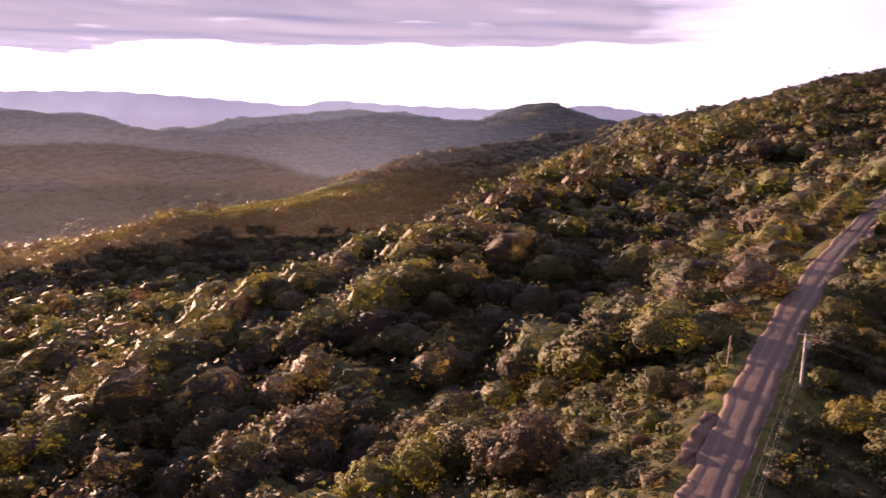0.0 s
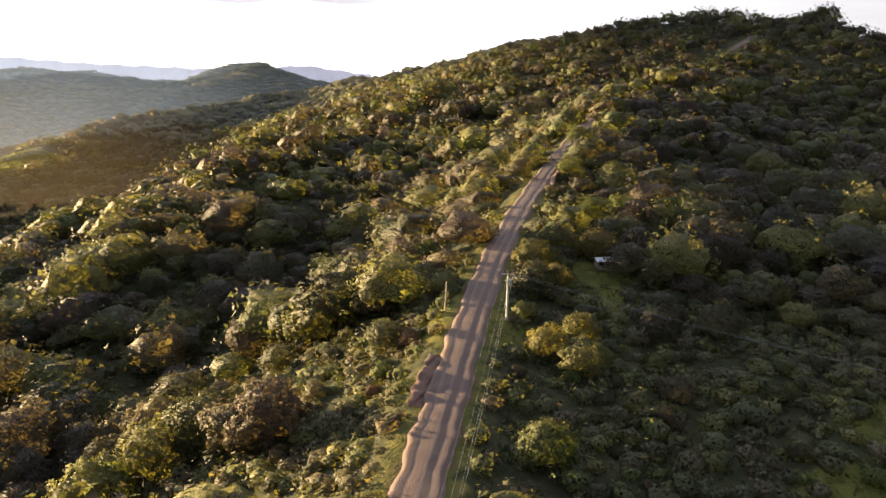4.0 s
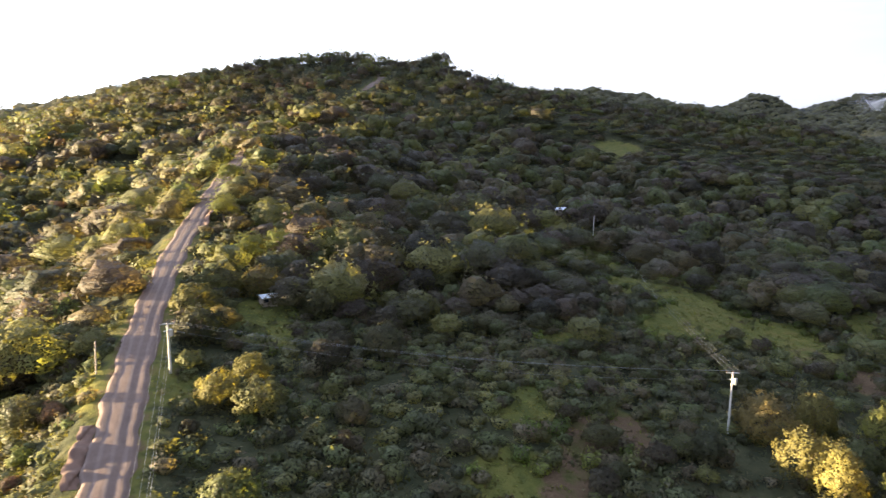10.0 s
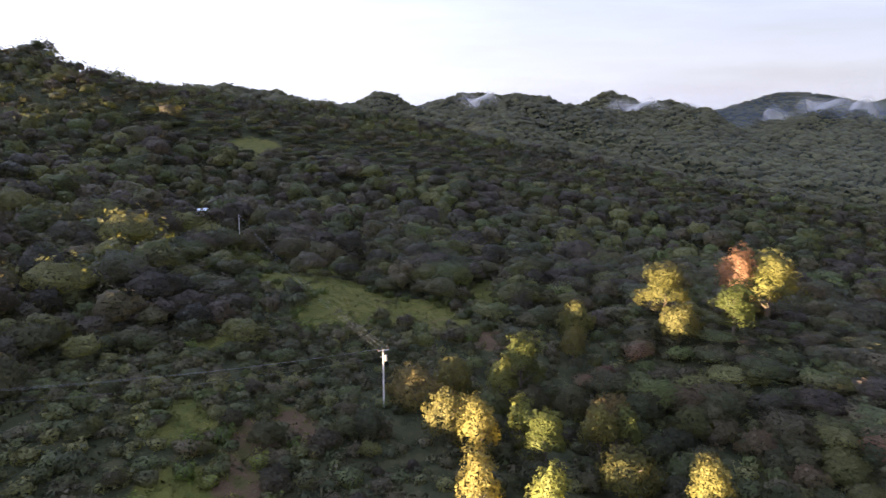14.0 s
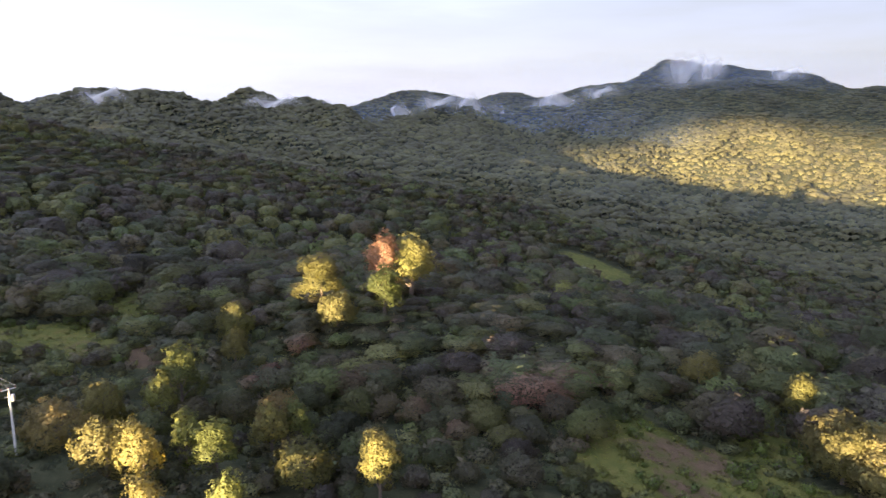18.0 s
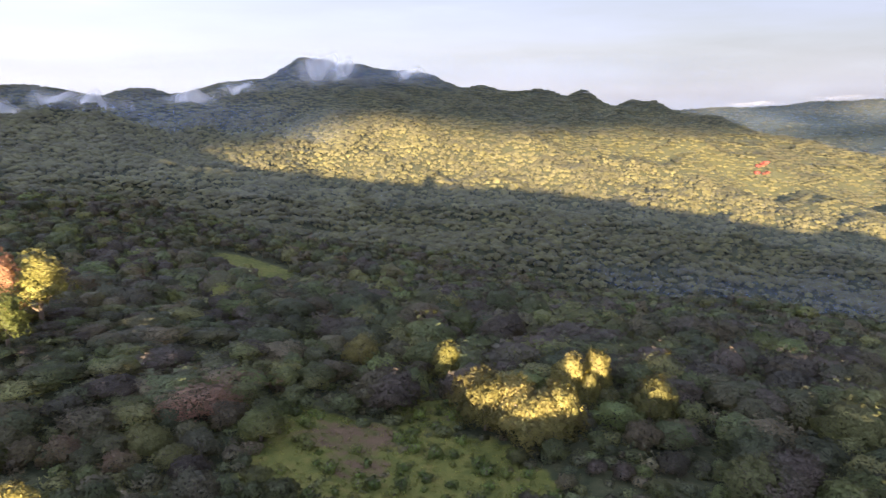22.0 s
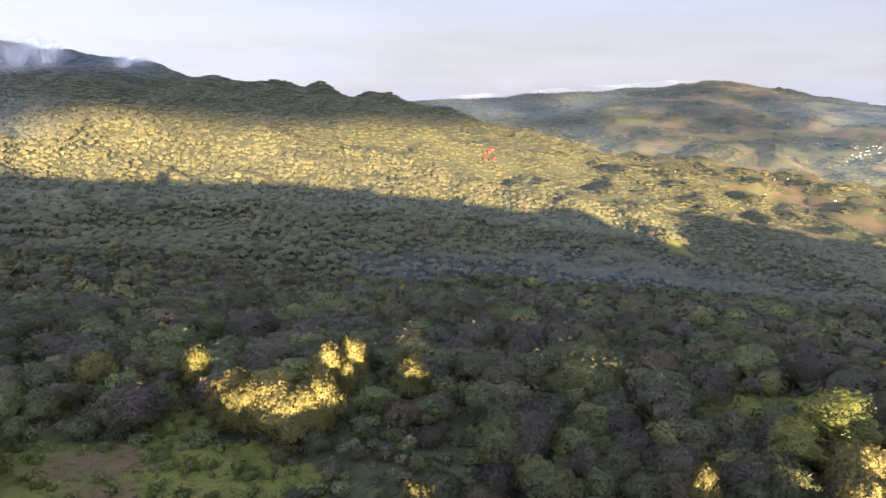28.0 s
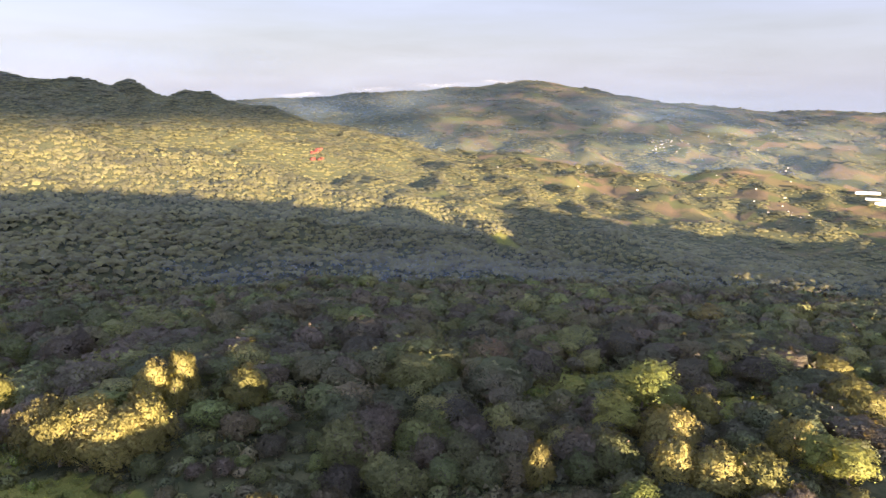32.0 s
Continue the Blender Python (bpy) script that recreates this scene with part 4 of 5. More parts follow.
def stand(root, m):
    """A copy of a thing at the pose m, whatever the scale of the first one."""
    s = root.scale
    return copy_thing(root, m @ Matrix.Diagonal((1 / s[0], 1 / s[1], 1 / s[2], 1)))


def grow_things(roots, x, y, scale):
    """Stand copies of the templates at the points; the first ones are the templates themselves."""
    z = land(x, y)
    used = set()
    for i in range(len(x)):
        root = roots[i % len(roots)]
        m = Matrix.LocRotScale((x[i], y[i], z[i] - 0.1), Euler((0, 0, RNG.uniform(0, 6.28))), Vector((1, 1, RNG.uniform(0.9, 1.15))) * scale[i])
        if root in used:
            stand(root, m)
        else:
            root.matrix_basis = m
            used.add(root)


def build_woods():
    # unseen belt added along the road, below and behind the camera, for shade
    x, y = sown(6.4, 9, 230, -90, 270)
    r2, _, _ = from_line(x, y, ROAD)
    d, b = np.hypot(x, y), np.degrees(np.arctan2(x, y)) % 360
    room = sunward_room(x, y, 6.5, 170)
    k = (r2 > 4.6) & (r2 < 25) & (y < 42) & (y > -200) & ((d < 46) | ((b > 205) & (b < 300))) & (room > 0.99)
    x, y = x[k], y[k]
    r, h = tree_numbers(x, y, 3.6, 5.6)
    plant("roadside_woods", x, y, land(x, y) + 0.6, r, h * 0.4 + 4.2, SOUP_MID, "tall broadleaf trees added out of view along the road for shade", RNG.uniform(size=len(x)))
    # nearest woods
    x, y = sown(6.6, 14, 130)
    k = wooded(x, y)
    x, y = x[k], y[k]
    d, b = np.hypot(x, y), np.degrees(np.arctan2(x, y))
    b = np.where(b < -90, b + 360, b)
    r, h = tree_numbers(x, y, 2.9, 6.9)
    r2, _, side = from_line(x, y, ROAD)
    small = np.where((side > 0) & (b > 30) & (b < 95), 0.82, 1.0) * np.where((r2 < 26) & (side < 0) & (y < 70), 0.72, 1.0)
    small = small * np.where((b > 54) & (b < 82), 0.8, 1.0) * sunward_room(x, y)
    k = small > 0.05
    x, y, d, b, r, h = x[k], y[k], d[k], b[k], (r * np.sqrt(small))[k], (h * small)[k]
    h = h * within_shade(x, y, land(x, y), h)
    # trees that stand singly: the nearest that the open crest looks down on
    z = land(x, y)
    seen = (z + 5 - EYE) / d > -0.61
    order = np.flatnonzero(seen & (b > -34) & (b < 203))
    order = order[np.argsort(d[order])][:300]
    roots = [tree_template("round", "oak_tree", "broadleaf hill tree with a lumpy olive crown", "tree", "hillside trees", LEAF_NEAR, 2700, 40 + q) for q in range(7)]
    grow_things(roots, x[order], y[order], np.minimum(h[order], 5.4) / 2.75)
    rest = seen.copy()
    rest[order] = False
    plant("nearby_woods", x[rest], y[rest], z[rest] + 0.6, r[rest], h[rest], SOUP_NEAR, "dense olive and green broadleaf woods", RNG.uniform(size=rest.sum()))
    rest = ~seen
    plant("woods_below", x[rest], y[rest], z[rest] + 0.6, r[rest], h[rest], SOUP_FAR, "broadleaf woods at the foot of the road's crest", RNG.uniform(size=rest.sum()))
    # thickets that close the gaps between the trees
    x, y = sown(4.3, 40, 225, -35, 212)
    r2, _, side = from_line(x, y, ROAD)
    grass, _ = openness(x, y)
    k = (grass < 0.25 + 0.3 * RNG.uniform(size=x.shape)) & (r2 > np.where(side < 0, 4.0, 4.4)) & (RNG.uniform(size=x.shape) < np.where(side < 0, np.where(np.hypot(x, y) < 135, 0.85, 0.55), 0.9))
    x, y = x[k], y[k]
    r2, _, side = from_line(x, y, ROAD)
    k = ~((r2 < 26) & (y < 42) & (y > -200))
    x, y = x[k], y[k]
    r = RNG.uniform(1.7, 3.4, len(x)) * np.where(sunward_room(x, y) < 0.99, 0.8, 1.0)
    plant("thickets", x, y, land(x, y) - 0.3, r, r * RNG.uniform(0.6, 1.15, len(x)), SOUP_LOW, "dense green thickets between the trees", 0.3 + 0.5 * RNG.uniform(size=len(x)))
    x, y = sown(3.1, 50, 130, -8, 34)
    r2, _, side = from_line(x, y, ROAD)
    k = (side < 0) & (r2 > 4.4) & (r2 < 45)
    x, y = x[k], y[k]
    r = RNG.uniform(1.3, 2.5, len(x))
    plant("roadside_scrub", x, y, land(x, y) - 0.3, r, r * RNG.uniform(0.55, 0.95, len(x)), SOUP_LOW, "dense olive scrub on the bank beside the road", 0.2 + 0.6 * RNG.uniform(size=len(x)))
    x, y = sown(3.3, 58, 150, 34, 72)
    r2, _, side = from_line(x, y, ROAD)
    grass, earth = openness(x, y)
    k = (side > 0) & (r2 > 4.6) & (grass < 0.35 + 0.5 * RNG.uniform(size=x.shape)) & (earth < 0.2) & (np.hypot(x - 79.4, y - 109.6) > 5)
    x, y = x[k], y[k]
    r = RNG.uniform(1.4, 2.7, len(x))
    plant("hillside_scrub", x, y, land(x, y) - 0.3, r, r * RNG.uniform(0.55, 1.0, len(x)), SOUP_LOW, "dense mid-green scrub below the road", 0.45 + 0.45 * RNG.uniform(size=len(x)))
    # middle distance
    x, y = sown(7.0, 130, 260)
    k = wooded(x, y) & ((np.degrees(np.arctan2(x, y)) > 30) | (RNG.uniform(size=x.shape) < 0.85) | (y < 0))
    x, y = x[k], y[k]
    z = land(x, y)
    k = horizon_cull(x, y, z, 16)
    x, y, z = x[k], y[k], z[k]
    r, h = tree_numbers(x, y, 2.7, 7.4)
    room = sunward_room(x, y)
    r, h = r * np.where(room > 0.05, np.sqrt(room), 0.1), h * np.maximum(room, 0.1)
    west = np.where((np.degrees(np.arctan2(x, y)) < 30) & (y > 0), 1.12, 1.0)
    b, d = np.degrees(np.arctan2(x, y)), np.hypot(x, y)
    west = west * np.where((b > 62) & (b < 82) & (d < 172), 0.3, np.where((b > 32) & (b < 95) & (d < 200), 0.85, 1.0))
    r, h = r * west, h * west
    h = h * within_shade(x, y, z, h)
    plant("hillside_woods", x, y, z + 0.5, r, h, SOUP_MID, "dense broadleaf woods on the slopes", RNG.uniform(size=len(x)))
    for name, near, far, cell, shapes in (("distant_woods", 260, 420, 8.2, SOUP_FAR), ("upland_woods", 420, 620, 9.2, SOUP_UPLAND)):
        x, y = sown(cell, near, far, -42, 208)
        k = wooded(x, y) & ((np.degrees(np.arctan2(x, y)) > 30) | (RNG.uniform(size=x.shape) < 0.9) | (y < 0))
        x, y = x[k], y[k]
        z = land(x, y)
        k = horizon_cull(x, y, z, 6)
        x, y, z = x[k], y[k], z[k]
        r, h = tree_numbers(x, y, 3.0, 7.0)
        h = h * within_shade(x, y, z, h)
        west = np.where((np.degrees(np.arctan2(x, y)) < 30) & (y > 0), 1.1, 1.0)
        plant(name, x, y, z + 0.3, r * west, h * west, shapes, "unbroken woods over the hill", RNG.uniform(size=len(x)), LEAF_HILL)
    x, y = sown(9.8, 620, 1400, -42, 208)
    k = wooded(x, y)
    x, y = x[k], y[k]
    z = land(x, y)
    k = horizon_cull(x, y, z, 12)
    x, y, z = x[k], y[k], z[k]
    r, h = tree_numbers(x, y, 3.8, 7.4)
    plant("valley_woods", x, y, z - 0.5, r * 1.15, h * 1.0, SMALL_DOMES, "dark unbroken forest in the valley", RNG.uniform(0.2, 0.7, len(x)), LEAF_FAR, 0.55)
    x, y = sown(12.2, 1400, 2700, 95, 208)
    k = wooded(x, y)
    x, y = x[k], y[k]
    z = land(x, y)
    k = horizon_cull(x, y, z, 16)
    x, y, z = x[k], y[k], z[k]
    r, h = tree_numbers(x, y, 4.6, 7.8)
    plant("mountain_woods", x, y, z - 1, r * 1.3, h * 0.62, SMALL_DOMES, "forest on the far mountain flanks", RNG.uniform(0.35, 0.65, len(x)), LEAF_FAR, 0.9)
    x, y = sown(25, 1350, 2700, -42, 24)
    plant("western_woods", x, y, land(x, y) - 2, RNG.uniform(13, 18, len(x)), RNG.uniform(5, 8, len(x)), SMALL_DOMES, "dark woods over the western ridge", RNG.uniform(0.0, 0.35, len(x)), LEAF_FAR, 0.95)
    x, y = sown(27, 2700, 4500, 146, 207)
    k = wooded(x, y)
    x, y = x[k], y[k]
    r, h = tree_numbers(x, y, 8, 15)
    plant("far_hill_woods", x, y, land(x, y) - 3, r, h * 0.6, DOMES, "patchy woods on the far hill", RNG.uniform(0, 0.4, len(x)), LEAF_FAR, 0.7)


build_woods()


# ---- single trees ----
# yellower leaf colours carry the low sun's light on the tall crest trees
LEAF_SUN = foliage("sun_tinted_tree_leaves", "object", [(0.0, (0.098, 0.120, 0.034)), (0.4, (0.128, 0.144, 0.039)), (0.7, (0.156, 0.154, 0.042)), (1.0, (0.17, 0.144, 0.046))], 0.03)
LEAF_TAN = foliage("tan_tree_leaves", "object", [(0.0, (0.125, 0.122, 0.040)), (0.4, (0.150, 0.136, 0.044)), (0.8, (0.165, 0.140, 0.050)), (1.0, (0.175, 0.125, 0.052))], 0.03)
LEAF_SCARLET = foliage("scarlet_leaves", "attribute", [(0.0, (0.20, 0.05, 0.04)), (1.0, (0.26, 0.07, 0.055))], 0.03)
LEAF_RUST = foliage("rust_tree_leaves", "object", [(0.0, (0.16, 0.105, 0.06)), (1.0, (0.19, 0.10, 0.06))], 0.03)


def build_single_trees():
    kinds = {}
    for q in range(3):
        kinds.setdefault("t", []).append(tree_template("tall", "alder_tree", "tall tree standing above the woods, leaves tinted sunlit yellow-green", "tree", "tall crest trees", LEAF_SUN, 2700, 70 + q))
        kinds.setdefault("r", []).append(tree_template("round", "oak_tree", "broad oak with a tan-green billowing crown", "tree", "broad crest oaks", LEAF_TAN, 2700, 80 + q))
    kinds["x"] = [tree_template("tall", "alder_tree", "tall tree turned orange-pink above the woods", "tree", "", LEAF_RUST, 2700, 90)]
    used, count = set(), {}
    for x, y, height, radius, habit, tint in SUN_TREES:
        habit = "x" if tint > 0.98 else habit
        n = count[habit] = count.get(habit, -1) + 1
        root = kinds[habit][n % len(kinds[habit])]
        tall = habit != "r"
        sx = radius / (1.95 if tall else 2.7)
        m = Matrix.LocRotScale((x, y, ground_at(x, y) - 0.1), Euler((0, 0, x * 1.7 + y)), (sx, sx, height / (8.4 if tall else 5.2)))
        if root in used:
            stand(root, m)
        else:
            root.matrix_basis = m
            used.add(root)


build_single_trees()


def build_red_trees():
    """A few rust-red crowns that stand out on the sunny slope."""
    n = 9
    b, d = RNG.uniform(158.4, 159.4, n), RNG.uniform(1560, 1640, n)
    x, y = d * np.sin(np.radians(b)), d * np.cos(np.radians(b))
    r = RNG.uniform(5, 8, n)
    plant("red_thicket", x, y, land(x, y) + 1.5, r, r * 0.9, DOMES, "clump of rust-red trees on the sunny slope", RNG.uniform(size=n), LEAF_SCARLET)


build_red_trees()


def build_shrubs():
    shapes = [tuft(RNG, 24, 0.3) for _ in range(6)]
    x, y = sown(2.3, 45, 215, -10, 212)
    r2, _, side = from_line(x, y, ROAD)
    grass, earth = openness(x, y)
    b = np.degrees(np.arctan2(x, y))
    chance = np.where(grass > 0.1, 0.10 + 0.4 * np.clip(swell(x, y, 18), -0.3, 1) - 0.5 * earth, np.where((side > 0) & (b > 28) & (b < 100), 0.3, 0.0)) + np.where((b > 114) & (b < 146) & (grass > 0.1), 0.22 - 0.2 * earth, 0.0)
    chance = np.where((r2 < 10) & (r2 > 4.2), 0.45, chance)
    k = (RNG.uniform(size=x.shape) < chance) & (r2 > 3.9)
    x, y = x[k], y[k]
    b = np.degrees(np.arctan2(x, y))
    r = np.where((b > 28) & (b < 75), 1.5, 1.0) * RNG.uniform(0.45, 1.1, len(x)) + np.where(RNG.uniform(size=len(x)) < 0.25, 0.6, 0)
    me = plant("undergrowth", x, y, land(x, y) - 0.1, r, r * RNG.uniform(0.7, 1.2, len(x)), shapes, "low green scrub and weeds between the trees", 0.3 + 0.45 * RNG.uniform(size=len(x)), None, 0.5)
    # bushes that can be told apart in the clearings
    x, y = sown(4.0, 60, 235, 30, 210)
    grass, earth = openness(x, y, 1.0)
    r2, _, _ = from_line(x, y, ROAD)
    b = np.degrees(np.arctan2(x, y))
    k = (grass > 0.15) & ((grass < 0.97) | ((b > 114) & (b < 146))) & (RNG.uniform(size=x.shape) < 0.72) & (earth < 0.6) & (r2 > 6)
    x, y = x[k], y[k]
    pick = RNG.permutation(len(x))[:290]
    x, y = x[pick], y[pick]
    roots = [tree_template("low", "bush", "round green bush in open grass", "bush", "bushes in the clearings", LEAF_SHRUB, 600, 120 + q) for q in range(4)]
    grow_things(roots, x, y, RNG.uniform(0.7, 1.9, len(x)))


build_shrubs()


def build_field_grass():
    """Tall grass on the open field along the ridge."""
    x, y = sown(1.9, 470, 620, -24, -2)
    grass, _ = openness(x, y)
    k = grass > 0.3
    x, y = x[k], y[k]
    r = RNG.uniform(0.9, 1.7, len(x))
    plant("field_grass", x, y, land(x, y) - 0.1, r, r * 0.7, [tuft(RNG, 12, 0.5, 0.05) for _ in range(5)], "bright yellow-green grass on a ridge field", RNG.uniform(size=len(x)), LEAF_GRASS)


build_field_grass()


def build_meadow_grass():
    """Tufts of grass in the clearings and along the road."""
    x, y = sown(1.0, 55, 270, 25, 212)
    grass, earth = openness(x, y)
    r2, _, _ = from_line(x, y, ROAD)
    k = (grass > 0.2) & (RNG.uniform(size=x.shape) < 0.75 - 0.75 * earth) & (r2 > 3.2)
    x, y = x[k], y[k]
    r = RNG.uniform(0.25, 0.75, len(x))
    plant("meadow_grass", x, y, land(x, y) - 0.05, r, r * RNG.uniform(0.5, 1.0, len(x)), [tuft(RNG, 8, 0.5) for _ in range(6)], "rough yellow-green grass in the clearings", RNG.uniform(size=len(x)), LEAF_MEADOW, 0.8)


build_meadow_grass()


# ---- power line ----
def power_pole(name, x, y, height, turn, label, lamp=False, group="power poles"):
    root = tagged(new(name), label, "utility pole", group)
    bm = bmesh.new()
    rod(bm, (0, 0, -1.0), (0, 0, height), 0.19, 0.12, 12)
    part("shaft", bm, CONCRETE, root)
    bm = bmesh.new()
    box(bm, -0.95, -0.06, height - 0.22, 0.95, 0.06, height - 0.08, 0.01)
    part("crossarm", bm, STEEL, root)
    bm = bmesh.new()
    box(bm, -0.5, 0.07, height - 1.25, 0.5, 0.15, height - 1.14, 0.01)
    part("lower_crossarm", bm, STEEL, root)
    for k in (-0.85, 0.0, 0.85):
        bm = bmesh.new()
        rod(bm, (k, 0, height - 0.08), (k, 0, height + 0.08), 0.07, 0.07, 8)
        rod(bm, (k, 0, height + 0.08), (k, 0, height + 0.2), 0.045, 0.06, 8)
        part("insulator", bm, CERAMIC, root)
    if lamp:
        bm = bmesh.new()
        rod(bm, (0.42, 0, height - 1.9), (0.42, 0, height - 1.0), 0.26, 0.26, 12)
        rod(bm, (0.42, 0, height - 1.0), (0.42, 0, height - 0.92), 0.2, 0.12, 12)
        box(bm, 0.1, -0.05, height - 1.5, 0.42, 0.05, height - 1.4)
        part("transformer", bm, STEEL, root, "grey can-shaped transformer")
    root.matrix_basis = pose(x, y, ground_at(x, y), 0, 0, turn)
    return root


def fence_post(x, y, height, lean, turn, label):
    root = tagged(new("wooden_post"), label, "post")
    bm = bmesh.new()
    rod(bm, (0, 0, -0.6), (0, 0, height), 0.13, 0.10, 9)
    part("shaft", bm, OLD_WOOD, root)
    bm = bmesh.new()
    rod(bm, (0, 0, height), (0, 0, height + 0.05), 0.105, 0.06, 9)
    part("cap", bm, OLD_WOOD, root)
    root.matrix_basis = pose(x, y, ground_at(x, y), lean, 0, turn)


POLES = {"road": (48.3, 90.1, 7.4, -30), "knoll": (101.5, 29.7, 9.6, -55), "slope": (221.6, 115.8, 7.0, 20), "behind": (-4.0, 8.0, 7.0, -30)}
for key, (px, py, tall, turn) in POLES.items():
    power_pole("power_pole", px, py, tall, turn, {"road": "concrete power pole with transformer beside the earth road", "knoll": "concrete power pole rising from trees on the knoll",
               "slope": "concrete power pole at the edge of a grassy clearing", "behind": "concrete power pole beside the earth road"}[key], key in ("road", "knoll"))
fence_post(41.1, 97.2, 4.6, 4, 110, "slightly leaning pale wooden post on the road verge")
fence_post(-49.4, -138.0, 5.5, 0, 0, "short pale post among sunlit trees")


def cable(a, b, offset, drop, sag):
    """A hanging cable between two poles."""
    (ax, ay, ah, at), (bx, by, bh, bt) = POLES[a], POLES[b]
    curve = bpy.data.curves.new("power_cable", "CURVE")
    curve.dimensions, curve.bevel_depth, curve.bevel_resolution = "3D", 0.010, 1
    line = curve.splines.new("POLY")
    line.points.add(24)
    ends = []
    for x, y, h, t in ((ax, ay, ah, at), (bx, by, bh, bt)):
        ends.append(Vector((x + offset * math.cos(radians(t)), y + offset * math.sin(radians(t)), ground_at(x, y) + h + 0.2 - drop)))
    for i, p in enumerate(line.points):
        s = i / 24
        q = ends[0].lerp(ends[1], s)
        p.co = (q.x, q.y, q.z - sag * 4 * s * (1 - s), 1)
    curve.materials.append(CABLE)
    tagged(new("power_cable", curve), "thin grey power cable sagging between concrete poles", "cable", "power cables")


for off in (-0.85, 0.0, 0.85):
    cable("road", "knoll", off, 0.0, 1.6)
    cable("road", "behind", off, 0.0, 1.2)
    cable("knoll", "slope", off, 0.0, 2.2)
cable("road", "knoll", 0.4, 1.3, 2.0)
cable("road", "behind", 0.3, 1.3, 1.4)


# ---- banks of red earth beside the road ----
def earth_bank(first, last, side, height, label):
    n = 46
    t = np.linspace(first, last, n)
    k = np.arange(len(ROAD))
    line = np.stack([np.interp(t, k, ROAD[:, c]) for c in range(3)], -1)
    run = np.gradient(line[:, :2], axis=0)
    run /= np.linalg.norm(run, axis=1)[:, None]
    nrm = np.stack([run[:, 1], -run[:, 0]], -1) * side
    rows = 7
    v = np.zeros((n, rows, 3))
    for j in range(rows):
        f = j / (rows - 1)
        reach = 2.6 + 1.7 * f ** 1.4 + 0.15 * np.sin(t * 37 + 2 * j) + 0.2 * np.sin(t * 11 + j)
        v[:, j, :2] = line[:, :2] + nrm * reach[:, None]
        v[:, j, 2] = line[:, 2] - 0.35 + height * np.sin(np.linspace(0, math.pi, n)) ** 0.6 * (f ** 0.7 if j < rows - 1 else 0.7) * (0.8 + 0.25 * np.sin(t * 23) + 0.1 * np.sin(t * 61 + j))
    i, j = np.meshgrid(np.arange(n - 1), np.arange(rows - 1), indexing="ij")
    faces = np.stack([i * rows + j, (i + 1) * rows + j, (i + 1) * rows + j + 1, i * rows + j + 1], -1).reshape(-1, 4)
    tagged(new("earth_bank", mesh_of("earth_bank", v.reshape(-1, 3), faces, BANK, True)), label, "bank", kind="structure")


earth_bank(6.8, 7.5, -1, 1.1, "crumbling red earth bank at the roadside")
earth_bank(10.5, 11.2, 1, 1.8, "dark red road cutting under trees")


# ---- houses ----
def house(name, x, y, wide, deep, tall, turn, roof, label, group="", windows=True, lift=0.0, walls=None):
    root = tagged(new(name), label, "house", group)
    bm = bmesh.new()
    box(bm, -wide / 2, -deep / 2, -1.5, wide / 2, deep / 2, tall)
    part("wall", bm, walls or PLASTER, root)
    bm = bmesh.new()
    over, rise = 0.4, deep * 0.16
    a = [bm.verts.new(p) for p in ((-wide / 2 - over, -deep / 2 - over, tall - 0.1), (wide / 2 + over, -deep / 2 - over, tall - 0.1), (wide / 2 + over, 0, tall + rise), (-wide / 2 - over, 0, tall + rise),
                                   (wide / 2 + over, deep / 2 + over, tall - 0.1), (-wide / 2 - over, deep / 2 + over, tall - 0.1))]
    bm.faces.new((a[0], a[1], a[2], a[3]))
    bm.faces.new((a[3], a[2], a[4], a[5]))
    bmesh.ops.solidify(bm, geom=list(bm.faces), thickness=0.12)
    part("roof", bm, roof, root)
    if windows:
        for k in (-0.28, 0.28):
            bm = bmesh.new()
            box(bm, k * wide - 0.5, -deep / 2 - 0.03, tall * 0.4, k * wide + 0.5, -deep / 2 + 0.02, tall * 0.78)
            part("window", bm, GLASS, root)
        bm = bmesh.new()
        box(bm, -0.45, -deep / 2 - 0.03, 0, 0.45, -deep / 2 + 0.02, tall * 0.78)
        part("door", bm, OLD_WOOD, root)
    root.matrix_basis = pose(x, y, ground_at(x, y) + lift, 0, 0, turn)
    return root


house("shed", 79.4, 109.6, 2.8, 2.4, 1.7, -15, SHEET, "small shed with a white metal roof among bushes", lift=0.1, walls=OLD_WOOD)
house("shed", 238, 139.7, 5.0, 4.0, 2.4, -40, SHEET, "small shed with a white metal roof half hidden by trees", lift=0.4, walls=OLD_WOOD)


